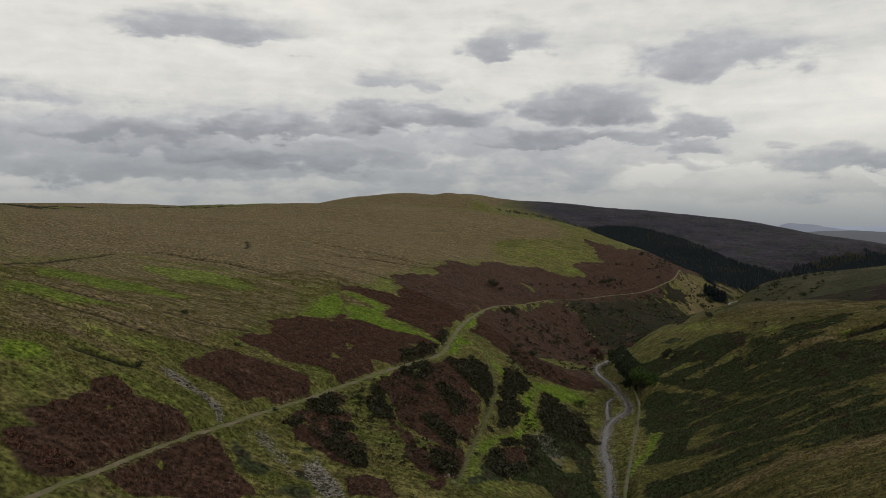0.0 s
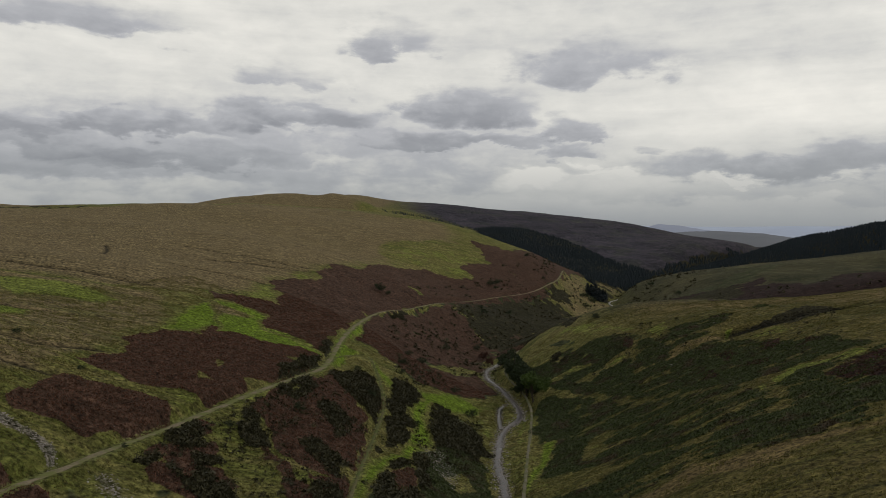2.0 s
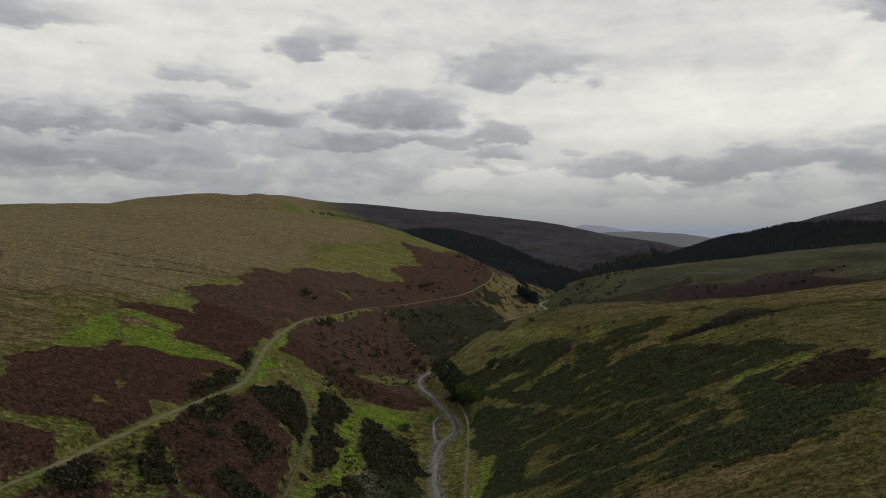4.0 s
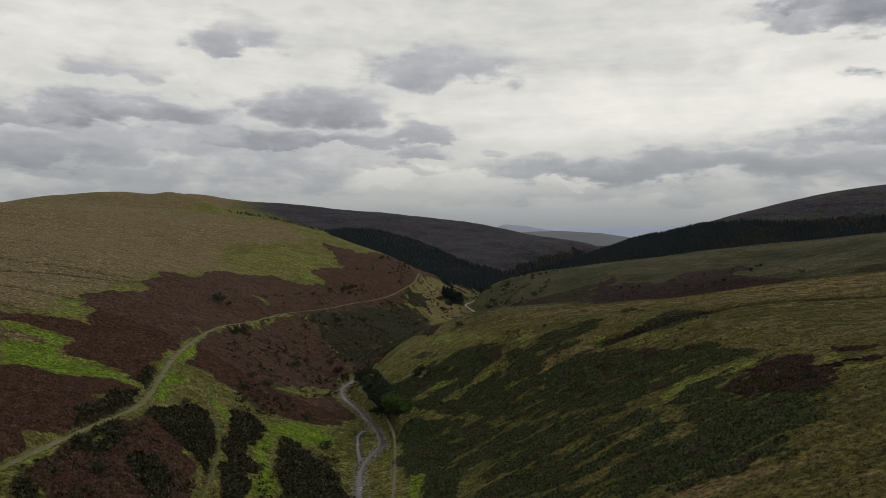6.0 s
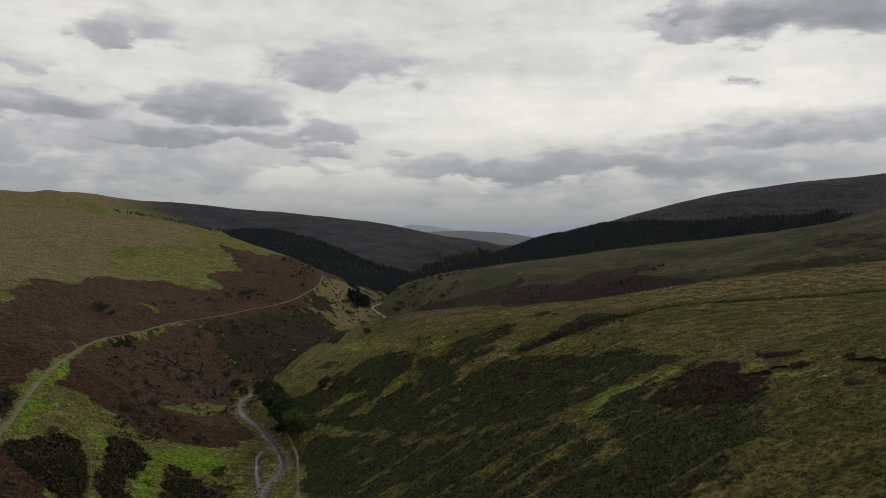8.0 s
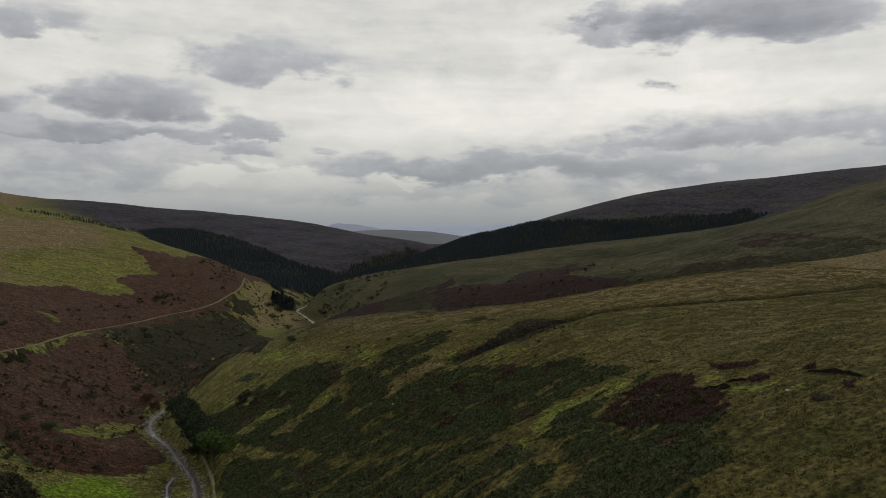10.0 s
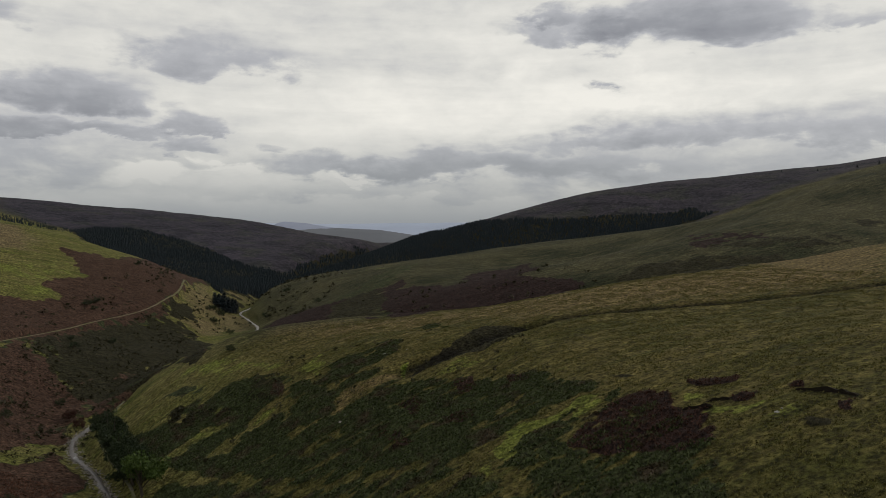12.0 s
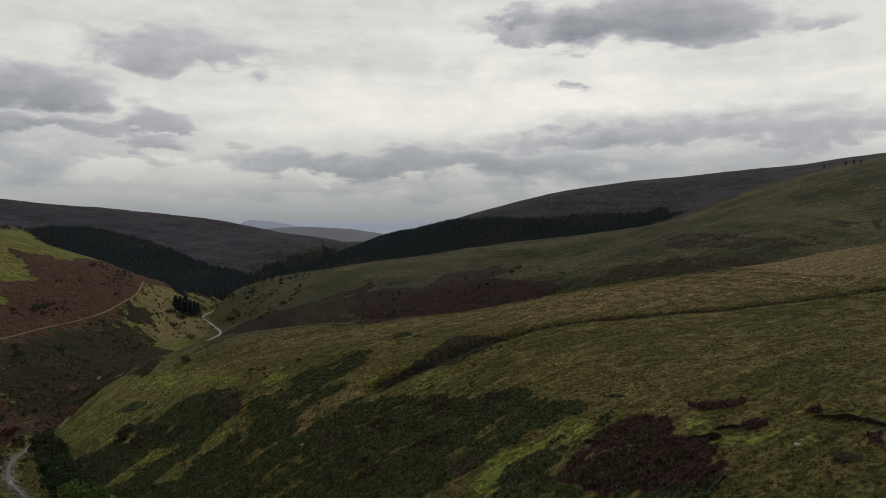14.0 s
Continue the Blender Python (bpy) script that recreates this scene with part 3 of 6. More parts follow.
patch('bracken', 1.00, [(-168.3, 214.6), (-166.4, 224.5), (-161.9, 228.6), (-153.6, 232.1), (-154.3, 241.8), (-160, 254), (-160, 259), (-169, 260), (-174, 272), (-177, 291), (-175, 301), (-171, 317), (-180, 330), (-185, 363), (-182, 379), (-174, 385), (-184, 420), (-183, 445), (-173, 464), (-163, 487), (-152, 492), (-137, 521), (-145, 530), (-154, 534), (-139, 577), (-149, 599), (-163, 623), (-148, 637), (-129, 649), (-104, 658), (-79, 681), (-73, 685), (-80, 642), (-92, 581), (-109, 525), (-124, 450), (-128, 391), (-131, 346), (-129, 309), (-129, 294), (-128, 274), (-125.7, 253.6), (-121.5, 235.1), (-113.4, 208.3), (-106.3, 190.8), (-117.9, 195.8), (-125.9, 191.3), (-132.5, 194.8), (-139.3, 201), (-142.4, 213), (-150.7, 216.6), (-159.7, 213.8), (-165.2, 210.4)])
patch('bracken', 1.00, [(-171.1, 216.5), (-165.2, 231.5), (-152.1, 235.7), (-145.5, 230.5), (-144.6, 217.6), (-156, 216.9), (-165.1, 212.3)])
patch('lawn', 0.52, [(-186, 481), (-171, 497), (-147, 511), (-136, 520), (-144, 532), (-152, 539), (-139, 577), (-121, 584), (-114, 584), (-131, 582), (-159, 580), (-182, 561), (-197, 522), (-201, 487)])
patch('lawn', 0.50, [(-168, 410), (-158, 407), (-138, 399), (-139, 394), (-152, 401)])
patch('lawn', 0.62, [(-178, 295), (-184, 313), (-181, 328), (-171, 316), (-173, 299)])
patch('lawn', 0.66, [(-165.2, 227.4), (-167.4, 241.6), (-179, 262), (-175, 268), (-168, 258), (-160, 256), (-153.8, 239.3), (-157, 234.1)])
patch('lawn', 1.00, [(-140.6, 146.3), (-151.9, 167.7), (-160.9, 189.3), (-162.8, 204.5), (-155.6, 211.6), (-143.5, 215.9), (-140.6, 203.8), (-133.2, 197.5), (-126.8, 201.4), (-117.6, 201.5), (-109.6, 196), (-106.6, 192.6), (-110.9, 193.6), (-116.7, 187.9), (-124.6, 183.9), (-135, 179.6), (-140, 170.7), (-135.5, 154.3)])
patch('lawn', 1.00, [(-163.9, 208.7), (-158.5, 213.5), (-149.9, 215.4), (-142.2, 211.8), (-139.3, 201), (-131.3, 193.7), (-119.3, 198.3), (-112.2, 195.1), (-104.3, 190.9), (-101.2, 186), (-102.5, 183.7), (-109.1, 188.1), (-114.6, 187.2), (-120.6, 180.4), (-124.6, 176.4), (-130.5, 175.4), (-133.5, 168.5)])
patch('straw', 0.80, [(-158.5, 201.6), (-155.2, 204.8), (-146.2, 205.6), (-145.4, 199.1), (-151.2, 191.9)])
patch('lawn', 1.00, [(-102.8, 182.6), (-110.7, 203.1), (-119.9, 231.9), (-123.7, 250.7), (-126, 273), (-127, 286), (-121.1, 259.7), (-114.9, 248.4), (-112.2, 235.4), (-111.8, 227.9), (-108.3, 217.3), (-103.3, 218.2), (-103.9, 205.3), (-97.5, 194.6), (-98.5, 190.7), (-97.7, 180.8), (-94.5, 165.9), (-93.9, 156.8), (-98.9, 176.9)])
patch('heath', 0.80, [(-115.3, 209.4), (-113.4, 215), (-103.9, 192.2), (-105, 188.4)])
patch('fern', 1.10, [(-112.5, 233.8), (-122.3, 267.5), (-127, 304), (-129, 346), (-122, 417), (-103, 392), (-88, 371), (-81, 358), (-82, 335), (-75, 298), (-69.4, 284.8), (-56, 267.2), (-57, 255.8), (-59.7, 244.4), (-66.3, 237.6), (-71.7, 228.3), (-78.8, 225.6), (-85.3, 221.9), (-92.5, 230.1), (-99.3, 231.9), (-106.1, 235.7)])
patch('bracken', 0.74, [(-112.5, 233.8), (-122.3, 267.5), (-127, 304), (-129, 346), (-122, 417), (-103, 392), (-88, 371), (-81, 358), (-82, 335), (-75, 298), (-69.4, 284.8), (-56, 267.2), (-57, 255.8), (-59.7, 244.4), (-66.3, 237.6), (-71.7, 228.3), (-78.8, 225.6), (-85.3, 221.9), (-92.5, 230.1), (-99.3, 231.9), (-106.1, 235.7)])
patch('heath', 0.60, [(-123, 420), (-112, 498), (-91, 576), (-81, 627), (-70, 605), (-32, 351), (-36, 329), (-58, 366), (-69, 358), (-80, 370), (-91, 374), (-103, 384)])
patch('bracken', 0.80, [(-115, 476), (-105, 525), (-82, 495), (-99, 476)])
patch('bracken', 0.70, [(-91, 438), (-73, 462), (-79, 412), (-94, 401)])
patch('lawn', 0.60, [(-76, 484), (-73, 552), (-63, 534), (-44, 343), (-69, 471)])
patch('lawn', 0.60, [(-89, 427), (-79, 438), (-84, 419)])
patch('lawn', 0.50, [(-87.5, 264.9), (-85, 297), (-78, 310), (-76, 292), (-79.2, 272)])
patch('heath', 0.70, [(-128, 312), (-131, 354), (-128, 414), (-125, 402), (-128, 343), (-124, 308)])
patch('fern', 0.80, [(-84.9, 65.9), (-89.6, 98.4), (-90.8, 130.1), (-94.3, 172.4), (-91.7, 202.9), (-75, 173.4), (-57.4, 117.7), (-47.9, 89.2), (-48, 69.8), (-58.8, 57.6), (-64.4, 61.9), (-74.4, 68)])
patch('bracken', 0.70, [(-84.9, 65.9), (-89.6, 98.4), (-90.8, 130.1), (-94.3, 172.4), (-91.7, 202.9), (-75, 173.4), (-57.4, 117.7), (-47.9, 89.2), (-48, 69.8), (-58.8, 57.6), (-64.4, 61.9), (-74.4, 68)])
patch('fern', 0.80, [(-55.7, 110), (-59.3, 143.5), (-70.3, 198.9), (-71.1, 215.2), (-51.7, 206.9), (-27.1, 126), (-45.8, 73.1)])
patch('fern', 0.50, [(-86.8, 51), (-84.9, 65.9), (-74.4, 68), (-58.8, 57.6), (-67.6, 45.1)])
patch('heath', 0.80, [(-94.3, 172.4), (-92.3, 198.5), (-79.8, 185.3), (-70.2, 162.5), (-66.9, 144.9), (-62.1, 127.6), (-68.2, 138.3), (-76.2, 161.2), (-81.9, 160.1)])
patch('bracken', 0.90, [(-88.3, 114.7), (-91.3, 131), (-91.8, 146.5), (-92.8, 160.4), (-89.3, 166.7), (-80.3, 163.5), (-73.8, 155.6), (-63.4, 128.2), (-57.2, 109.7), (-56.4, 97.9), (-62.1, 97), (-68.9, 97.9), (-74.2, 101.5), (-82.3, 112.3)])
patch('heath', 0.85, [(-72.6, 110.7), (-72.3, 116.8), (-65.4, 113.2), (-57.2, 109.7), (-56.6, 98.3), (-62.7, 101.2)])
patch('heath', 0.80, [(-93.8, 135.3), (-92.9, 156.4), (-86.7, 150.6), (-84.2, 132.4), (-88, 130.3)])
patch('heath', 0.75, [(-80.6, 136.5), (-79.7, 146.7), (-69.6, 137.2), (-69.2, 124.8)])
patch('heath', 0.85, [(-87.5, 104.7), (-87.7, 113.7), (-81.3, 110.6), (-73.1, 100.2), (-75.7, 95.5), (-80.8, 97.1)])
patch('heath', 0.80, [(-92, 88.4), (-90.2, 94.3), (-86.8, 95), (-81.5, 87.3), (-83, 81.9), (-88.1, 83.1)])
patch('heath', 0.85, [(-85.4, 70.3), (-84.2, 78), (-79.2, 74.5), (-73.2, 72.5), (-74.9, 77.2), (-80.6, 82.6), (-76.1, 88.4), (-69.4, 80.8), (-60.7, 69.3), (-63.9, 66.3), (-69.8, 69.8), (-75.6, 69.7), (-80.4, 68.9)])
patch('bracken', 0.85, [(-82.5, 69.7), (-82.3, 75.5), (-78.4, 73.4), (-72.1, 71), (-73.8, 68.1), (-78.5, 67.5)])
patch('bracken', 0.80, [(-77.5, 80.9), (-73.7, 84.7), (-68.1, 77.8), (-72.2, 76.6)])
patch('heath', 0.80, [(-61.6, 77.2), (-60.6, 79.3), (-57.3, 74.8), (-58.9, 73.8)])
patch('heath', 0.80, [(-59.7, 89.6), (-56.2, 94.4), (-50.5, 89.2), (-48.8, 82.6), (-53.3, 82.8)])
patch('bracken', 0.70, [(-69, 92.5), (-67.1, 99.1), (-58.9, 91), (-54.2, 77.9), (-60.2, 81.1)])
patch('bracken', 0.90, [(-64, 62.4), (-63, 68.2), (-57.6, 70.6), (-51.7, 65.3), (-58.8, 57.6)])
patch('lawn', 0.50, [(-89.6, 99.8), (-88.2, 104.9), (-77.6, 93.3), (-68, 88.1), (-57.6, 77.8), (-49.3, 72.4), (-51.8, 67.5), (-59.4, 73.6), (-68.7, 81.7), (-77.7, 89.7)])
patch('lawn', 0.50, [(-91.4, 138.1), (-88.7, 144.5), (-86.4, 134.5)])
patch('lawn', 0.55, [(-94.6, 117.1), (-92, 128.7), (-89.4, 127.7), (-88, 111.3), (-90, 99)])
patch('lawn', 1.00, [(-101, 221.8), (-92.7, 211.2), (-85.7, 206.1), (-75, 202.7), (-67.7, 231.2), (-58.8, 221), (-58.7, 208.6), (-64.6, 205.8), (-69.5, 203.3), (-61.4, 176.3), (-55.9, 162.9), (-55.3, 150.1), (-54.7, 133.8), (-52.2, 116.8), (-49.4, 99.1), (-47, 90.3), (-47.4, 81.4), (-51.9, 96.4), (-56.5, 113.7), (-58.9, 133.4), (-62.5, 162.1), (-68.2, 183.6), (-75.7, 189.1), (-83.6, 194.8), (-90.1, 200.3), (-98.4, 214.5)])
patch('lawn', 1.00, [(-81.1, 205.5), (-75.4, 215.5), (-70.6, 231), (-64.8, 235.6), (-57, 231.1), (-55.4, 222.1), (-60.4, 215.8), (-63.6, 201.7), (-66.8, 200.6), (-65.5, 186.3), (-57.8, 172.6), (-56, 162.5), (-61.6, 150.8), (-65.6, 168.8), (-68.9, 182.1), (-76.7, 194)])
patch('lawn', 0.60, [(-60.5, 209.6), (-53.9, 220), (-46.6, 212.5), (-44.3, 197.8), (-51.1, 200.9)])
patch('heath', 0.85, [(-85.6, 207.5), (-80.7, 210.4), (-73, 203.6), (-71.6, 188.4), (-75.2, 187.9), (-64.7, 171.4), (-60.8, 147.5), (-60.4, 130.8), (-66, 147.9), (-71.1, 166.9), (-76.8, 183.3)])
patch('heath', 0.85, [(-68.9, 206.4), (-63, 207.8), (-56.7, 201.7), (-46.6, 189.1), (-40.8, 169.1), (-47.8, 170.7), (-52.5, 170.4), (-58.5, 174.7), (-61.3, 177)])
patch('heath', 0.80, [(-55.7, 137.8), (-56, 149.5), (-51.3, 146.5), (-43.8, 123.5), (-42.3, 100.2), (-45.4, 96.3), (-49.5, 101), (-52.1, 117.5)])
patch('bracken', 0.70, [(-51.9, 120.1), (-52.5, 139.8), (-45.3, 121.9), (-45, 106.4)])
patch('heath', 0.85, [(-65.7, 197), (-61, 205), (-52.3, 198.8), (-47.2, 192.1), (-40.1, 178.5), (-54.6, 165.1), (-61.1, 178.9)])
patch('lawn', 0.60, [(-44.2, 143.4), (-42.4, 152), (-36.4, 139.8), (-39.2, 135.1)])
patch('lawn', 0.50, [(-46.3, 82.6), (-44.2, 93.6), (-38.4, 112.7), (-34.2, 108.8), (-45.1, 74.3)])
patch('stone', 0.80, [(-72.9, 60.3), (-72.1, 64.9), (-65.1, 61), (-58.6, 57.7), (-62.9, 52.4)])
patch('stone', 0.60, [(-55.4, 85.5), (-52, 85.9), (-46.4, 80.5), (-49.2, 80)])
patch('stone', 0.65, [(-57, 157.6), (-53.4, 163.9), (-43.2, 150), (-40.9, 135.5), (-48.7, 144.1)])
patch('stone', 0.70, [(-109.5, 55.1), (-108.3, 59.4), (-100.7, 59.5), (-94.5, 60.6), (-89.9, 58.3), (-90, 55.7), (-95.9, 57.2), (-101, 55.8), (-105.8, 54.9)])
patch('stone', 0.55, [(-87.2, 61.4), (-84.5, 63.6), (-79.3, 62.8), (-73.5, 60.1), (-69, 55.2), (-73.5, 55.6), (-79.2, 57.3), (-84, 58.5)])
patch('heath', 0.90, [(-119, 451), (-108, 510), (-88, 568), (-66, 565), (-48, 526), (-40, 353), (-73, 449), (-84, 411), (-98, 382)])
patch('straw', 0.55, [(-82, 610), (-82, 651), (-76, 746), (-66, 740), (-57, 691), (-50, 696), (-41, 704), (-25, 649), (-16, 613), (-24, 600), (-37, 612), (-44, 596), (-51, 571), (-63, 580), (-73, 587), (-85, 585)])
patch('heath', 0.70, [(-86, 587), (-83, 619), (-74, 623), (-63, 618), (-68, 604), (-75, 601), (-77, 588)])
patch('straw', 0.60, [(-59, 761), (-40, 810), (-34, 786), (-45, 754), (-60, 735)])
patch('heath', 0.90, [(-60, 728), (-45, 765), (-42, 725), (-54, 686)])
patch('fern', 0.66, [(-34.7, 218.3), (-24.9, 230.8), (-5.2, 221.6), (19.2, 208.2), (33.8, 215.8), (46.5, 219.1), (58.8, 206.6), (63.7, 182), (65.7, 167.8), (66.2, 159.1), (67.1, 138.7), (65.4, 130.5), (56.3, 120.8), (50.1, 117.1), (53.7, 108.6), (60.2, 106.6), (59.1, 104.5), (53.6, 106.3), (46.7, 108.1), (40.4, 107.6), (35.6, 109), (31.1, 106.9), (-28.5, 178.9)])
patch('fern', 0.64, [(-37.1, 229.5), (-36, 247.7), (-27.5, 267.7), (-4.9, 271.1), (16.8, 250.1), (45.5, 224.6), (34, 109.7), (17.2, 116.3), (6.1, 111.6), (0.8, 107.3), (-17.3, 126), (-24.3, 171.8)])
patch('fern', 0.68, [(-50.1, 274.7), (-51, 301), (-46, 318), (-34, 309), (-18.2, 297.3), (-5.4, 286.8), (3.2, 269.8), (12.6, 259.6), (17.3, 259.4), (26.4, 253.8), (31.3, 243.7), (35.9, 226.8), (39.1, 221.4), (44.9, 221.9), (48.9, 215.6), (54.5, 211.2), (61.1, 199.2), (64.7, 186.5), (65.4, 176.6), (62.7, 172.5), (57.3, 175.4), (50.9, 176.4), (44.6, 174.3), (39, 173.4), (34.5, 172.2), (-44.5, 262.4)])
patch('straw', 0.75, [(-7, 341), (14, 336), (57, 325), (96, 305), (137, 294), (186, 293), (314, 407), (249, 282), (183.8, 221.6), (168.7, 230.9), (143.5, 236.8), (110.6, 245.7), (86.4, 253.6), (74.8, 256.6), (65.3, 273.5), (49.1, 285.6), (31.5, 296.4), (13, 309), (-7, 332)])
patch('lawn', 0.80, [(34.9, 171.6), (37.1, 174.1), (41.8, 172.3), (43.5, 175.9), (47.5, 176.4), (51.5, 173.6), (54, 173.1), (59.6, 175.5), (63.9, 173.7), (62.3, 169.9), (57.3, 170.5), (52.4, 169.4), (46.2, 169.7), (43.4, 167.8), (45.2, 165.7), (40.8, 163.2)])
patch('lawn', 0.72, [(52, 168.4), (57.3, 170.5), (63, 171.2), (60.7, 166.2), (56.1, 165.7)])
patch('lawn', 0.60, [(-36.3, 260.5), (-30.5, 264.8), (-25.1, 269), (-15.4, 262.6), (-21.2, 261.3), (-27.3, 262.6), (-31.8, 259.3)])
patch('lawn', 0.60, [(-11.8, 254), (-9.2, 261.2), (-4.6, 260.6), (1.1, 254.2), (0.1, 249.3), (-5.8, 251.7)])
patch('lawn', 0.55, [(-43, 313), (-44, 328), (-39, 331), (-26, 326), (-14, 318), (-2.2, 298.8), (1.5, 278.3), (-5.4, 286.8), (-19, 302), (-21.5, 294.7), (-24.3, 289.3), (-28.4, 295.7), (-24, 303), (-34, 314)])
patch('straw', 0.80, [(13.4, 241.4), (17.9, 246.2), (23.9, 245.5), (30, 245.2), (31.8, 241.9), (24.6, 238.2), (18.6, 237.5), (14.2, 235.2)])
patch('lawn', 1.00, [(32, 250.5), (35.5, 250.1), (33.8, 242.8), (31.5, 244.9)])
patch('lawn', 0.62, [(2.9, 275.8), (5, 284.3), (12.2, 289.2), (15.5, 277.4), (12.8, 263.8), (8, 266)])
patch('lawn', 0.60, [(45.6, 200.3), (47.1, 202.1), (47.9, 200.9), (45.9, 198.5)])
patch('lawn', 0.55, [(-19.3, 250.3), (-16.3, 256), (-13.8, 252.5), (-15.9, 247.9)])
patch('lawn', 0.50, [(0.2, 239.1), (3.7, 241), (6.5, 237.6), (3, 235.8)])
patch('lawn', 0.50, [(-54, 307), (-50, 311), (-44, 308), (-38, 305), (-30.8, 294.5), (-36.2, 291.3), (-42.4, 289.4), (-47.7, 291.7)])
patch('lawn', 0.50, [(-61, 355), (-55, 359), (-47, 354), (-42, 338), (-49, 333), (-53, 331)])
patch('heath', 0.70, [(-9.2, 285.8), (-0.1, 275.9), (1.9, 258.5), (-3.9, 262.8), (-10.3, 276.2)])
patch('heath', 0.60, [(-40.1, 294.6), (-29.3, 289.2), (-12.8, 268.7), (-15.8, 267.1), (-27.4, 274.4), (-35.9, 279.7)])
patch('heath', 1.40, [(33.3, 241.6), (39.2, 244.3), (44.6, 247.2), (50.2, 249.9), (56.6, 255.1), (62.6, 257.7), (69, 255.4), (76.6, 249.4), (71.6, 242.9), (65.5, 239.8), (57.8, 236), (52.4, 233.5), (46.3, 233.8), (39.4, 237.2)])
patch('fern', 1.00, [(10.3, 262.3), (16.5, 270.6), (23.6, 274.2), (31.1, 278.2), (38.3, 275.7), (34.2, 262.7), (27.1, 259.7), (20.2, 255.1), (15.4, 254.1)])
patch('fern', 0.75, [(23.6, 274.2), (31.3, 279.6), (39, 276.6), (34.4, 263.8), (27.8, 265.3)])
patch('fern', 0.60, [(47.6, 287.8), (57, 286.3), (54.6, 272.1), (47, 275.4)])
patch('ruddy', 0.69, [(60.7, 166.2), (64.4, 167), (67, 167.6), (69.7, 164.5), (70.3, 158.5), (69.1, 153.3), (70, 148.8), (70.4, 146.2), (68.9, 145.8), (69.8, 141.8), (70.7, 138), (67.8, 135.5), (64.2, 132), (46.5, 155.3), (46.1, 161.6), (50.8, 163.2), (55.8, 165.1)])
patch('fern', 0.70, [(46.8, 163.3), (51, 166), (53.3, 164.1), (49.2, 157.2), (51.6, 148.3), (44, 158.7)])
patch('lawn', 0.40, [(62.1, 158.8), (62.7, 154.7), (61.2, 155.4)])
patch('ruddy', 0.62, [(28.4, 224.4), (33.8, 223.5), (33.6, 213.2), (30.7, 213.3)])
patch('ruddy', 0.70, [(42.5, 221.1), (48.1, 218), (47.8, 209.5), (43.6, 211.4)])
patch('ruddy', 0.70, [(54, 210.5), (59, 202.6), (56.2, 200.3), (53.6, 204.4)])
patch('ruddy', 0.55, [(18.9, 212.3), (26.2, 209.5), (30.7, 193.7), (24.2, 196.4)])
patch('ruddy', 0.50, [(37.9, 204.5), (43.4, 196.4), (40.4, 189.8), (35.1, 197.6)])
patch('ruddy', 0.75, [(75.1, 161.7), (79.9, 159.7), (84.6, 155.9), (82.2, 153.9), (77.5, 156.3), (74.7, 158.6)])
patch('ruddy', 0.60, [(81.8, 146.2), (86.4, 143.8), (85.7, 141.3), (82.3, 143.7)])
patch('ruddy', 0.75, [(83.8, 133.5), (87.1, 131.6), (83.5, 128.1), (82, 130.1)])
patch('ruddy', 0.75, [(76, 148.9), (80, 146.6), (76.5, 145.3), (73.9, 145.8)])
patch('heath', 0.85, [(76.5, 131.5), (78.5, 129.3), (77.2, 126.9), (75.2, 127.7)])
patch('heath', 0.75, [(76.9, 141.5), (79.3, 140.9), (76.9, 138.5)])
patch('heath', 0.60, [(77.7, 134.3), (77.7, 131.1), (75.1, 130.4)])
patch('heath', 0.50, [(69, 182.5), (72.2, 177), (72.7, 173.6), (67.6, 177.4)])
patch('lawn', 0.60, [(70.3, 156), (73.1, 157.9), (77.3, 154.3), (73.7, 150.8), (69.4, 152.2)])
patch('lawn', 0.70, [(68.9, 145.3), (71.5, 146.6), (75.5, 144.1), (78.4, 143.9), (79.3, 140.3), (74.5, 140.4), (72.5, 140.3), (70.3, 141.1)])
patch('lawn', 0.50, [(70.5, 137.7), (73.1, 138.7), (78.1, 138.9), (80.9, 138.8), (81.6, 134.2), (78.5, 132.1), (74, 134.3), (69, 134.7)])
patch('lawn', 0.50, [(67.2, 134.7), (71.5, 131.4), (74, 129.3), (73.9, 126.4), (82.5, 127.2), (74.2, 119.4), (64.6, 131.4)])
patch('lawn', 0.45, [(40.9, 244.9), (52.4, 239.4), (58.9, 224.6), (48, 222.8), (38.1, 230.8)])
patch('lawn', 0.42, [(62.9, 200.4), (69.2, 196.3), (71.5, 186.2), (67.6, 182.3), (63.1, 194.5)])
patch('lawn', 0.35, [(85.3, 195.4), (99.3, 199.2), (101, 185.1), (91.7, 176.1), (83.6, 183.4)])
patch('straw', 1.10, [(31.3, 107.9), (34, 111.2), (38.6, 110), (46.7, 108.1), (51.5, 107.4), (49.9, 104.7), (44.2, 106.1), (38.5, 106.9), (33.3, 104)])
patch('lawn', 0.40, [(33.3, 104), (38.8, 105.4), (45.5, 105.2), (52.2, 105.2), (58.3, 102.8), (50.1, 86.6)])
patch('lawn', 0.50, [(-10.3, 177.9), (-5.4, 183.2), (-5.9, 174.4), (-6.7, 159.3), (-10.1, 163.2)])
patch('lawn', 0.45, [(12.3, 165), (21.8, 165), (21.3, 160.8), (14, 160.5)])
patch('lawn', 0.45, [(49.8, 117.5), (56.1, 120.2), (63.4, 126.1), (63.4, 123.8), (56.3, 116.5), (50.8, 114.2)])
patch('straw', 1.00, [(1, 110.6), (6.1, 111.6), (11.7, 111.5), (17.2, 117.6), (24.5, 112.6), (34.2, 110.9), (33.2, 101.8), (25.1, 103.5), (18.2, 108.1), (14.1, 103.9), (8.8, 104.2), (4.5, 103.6)])
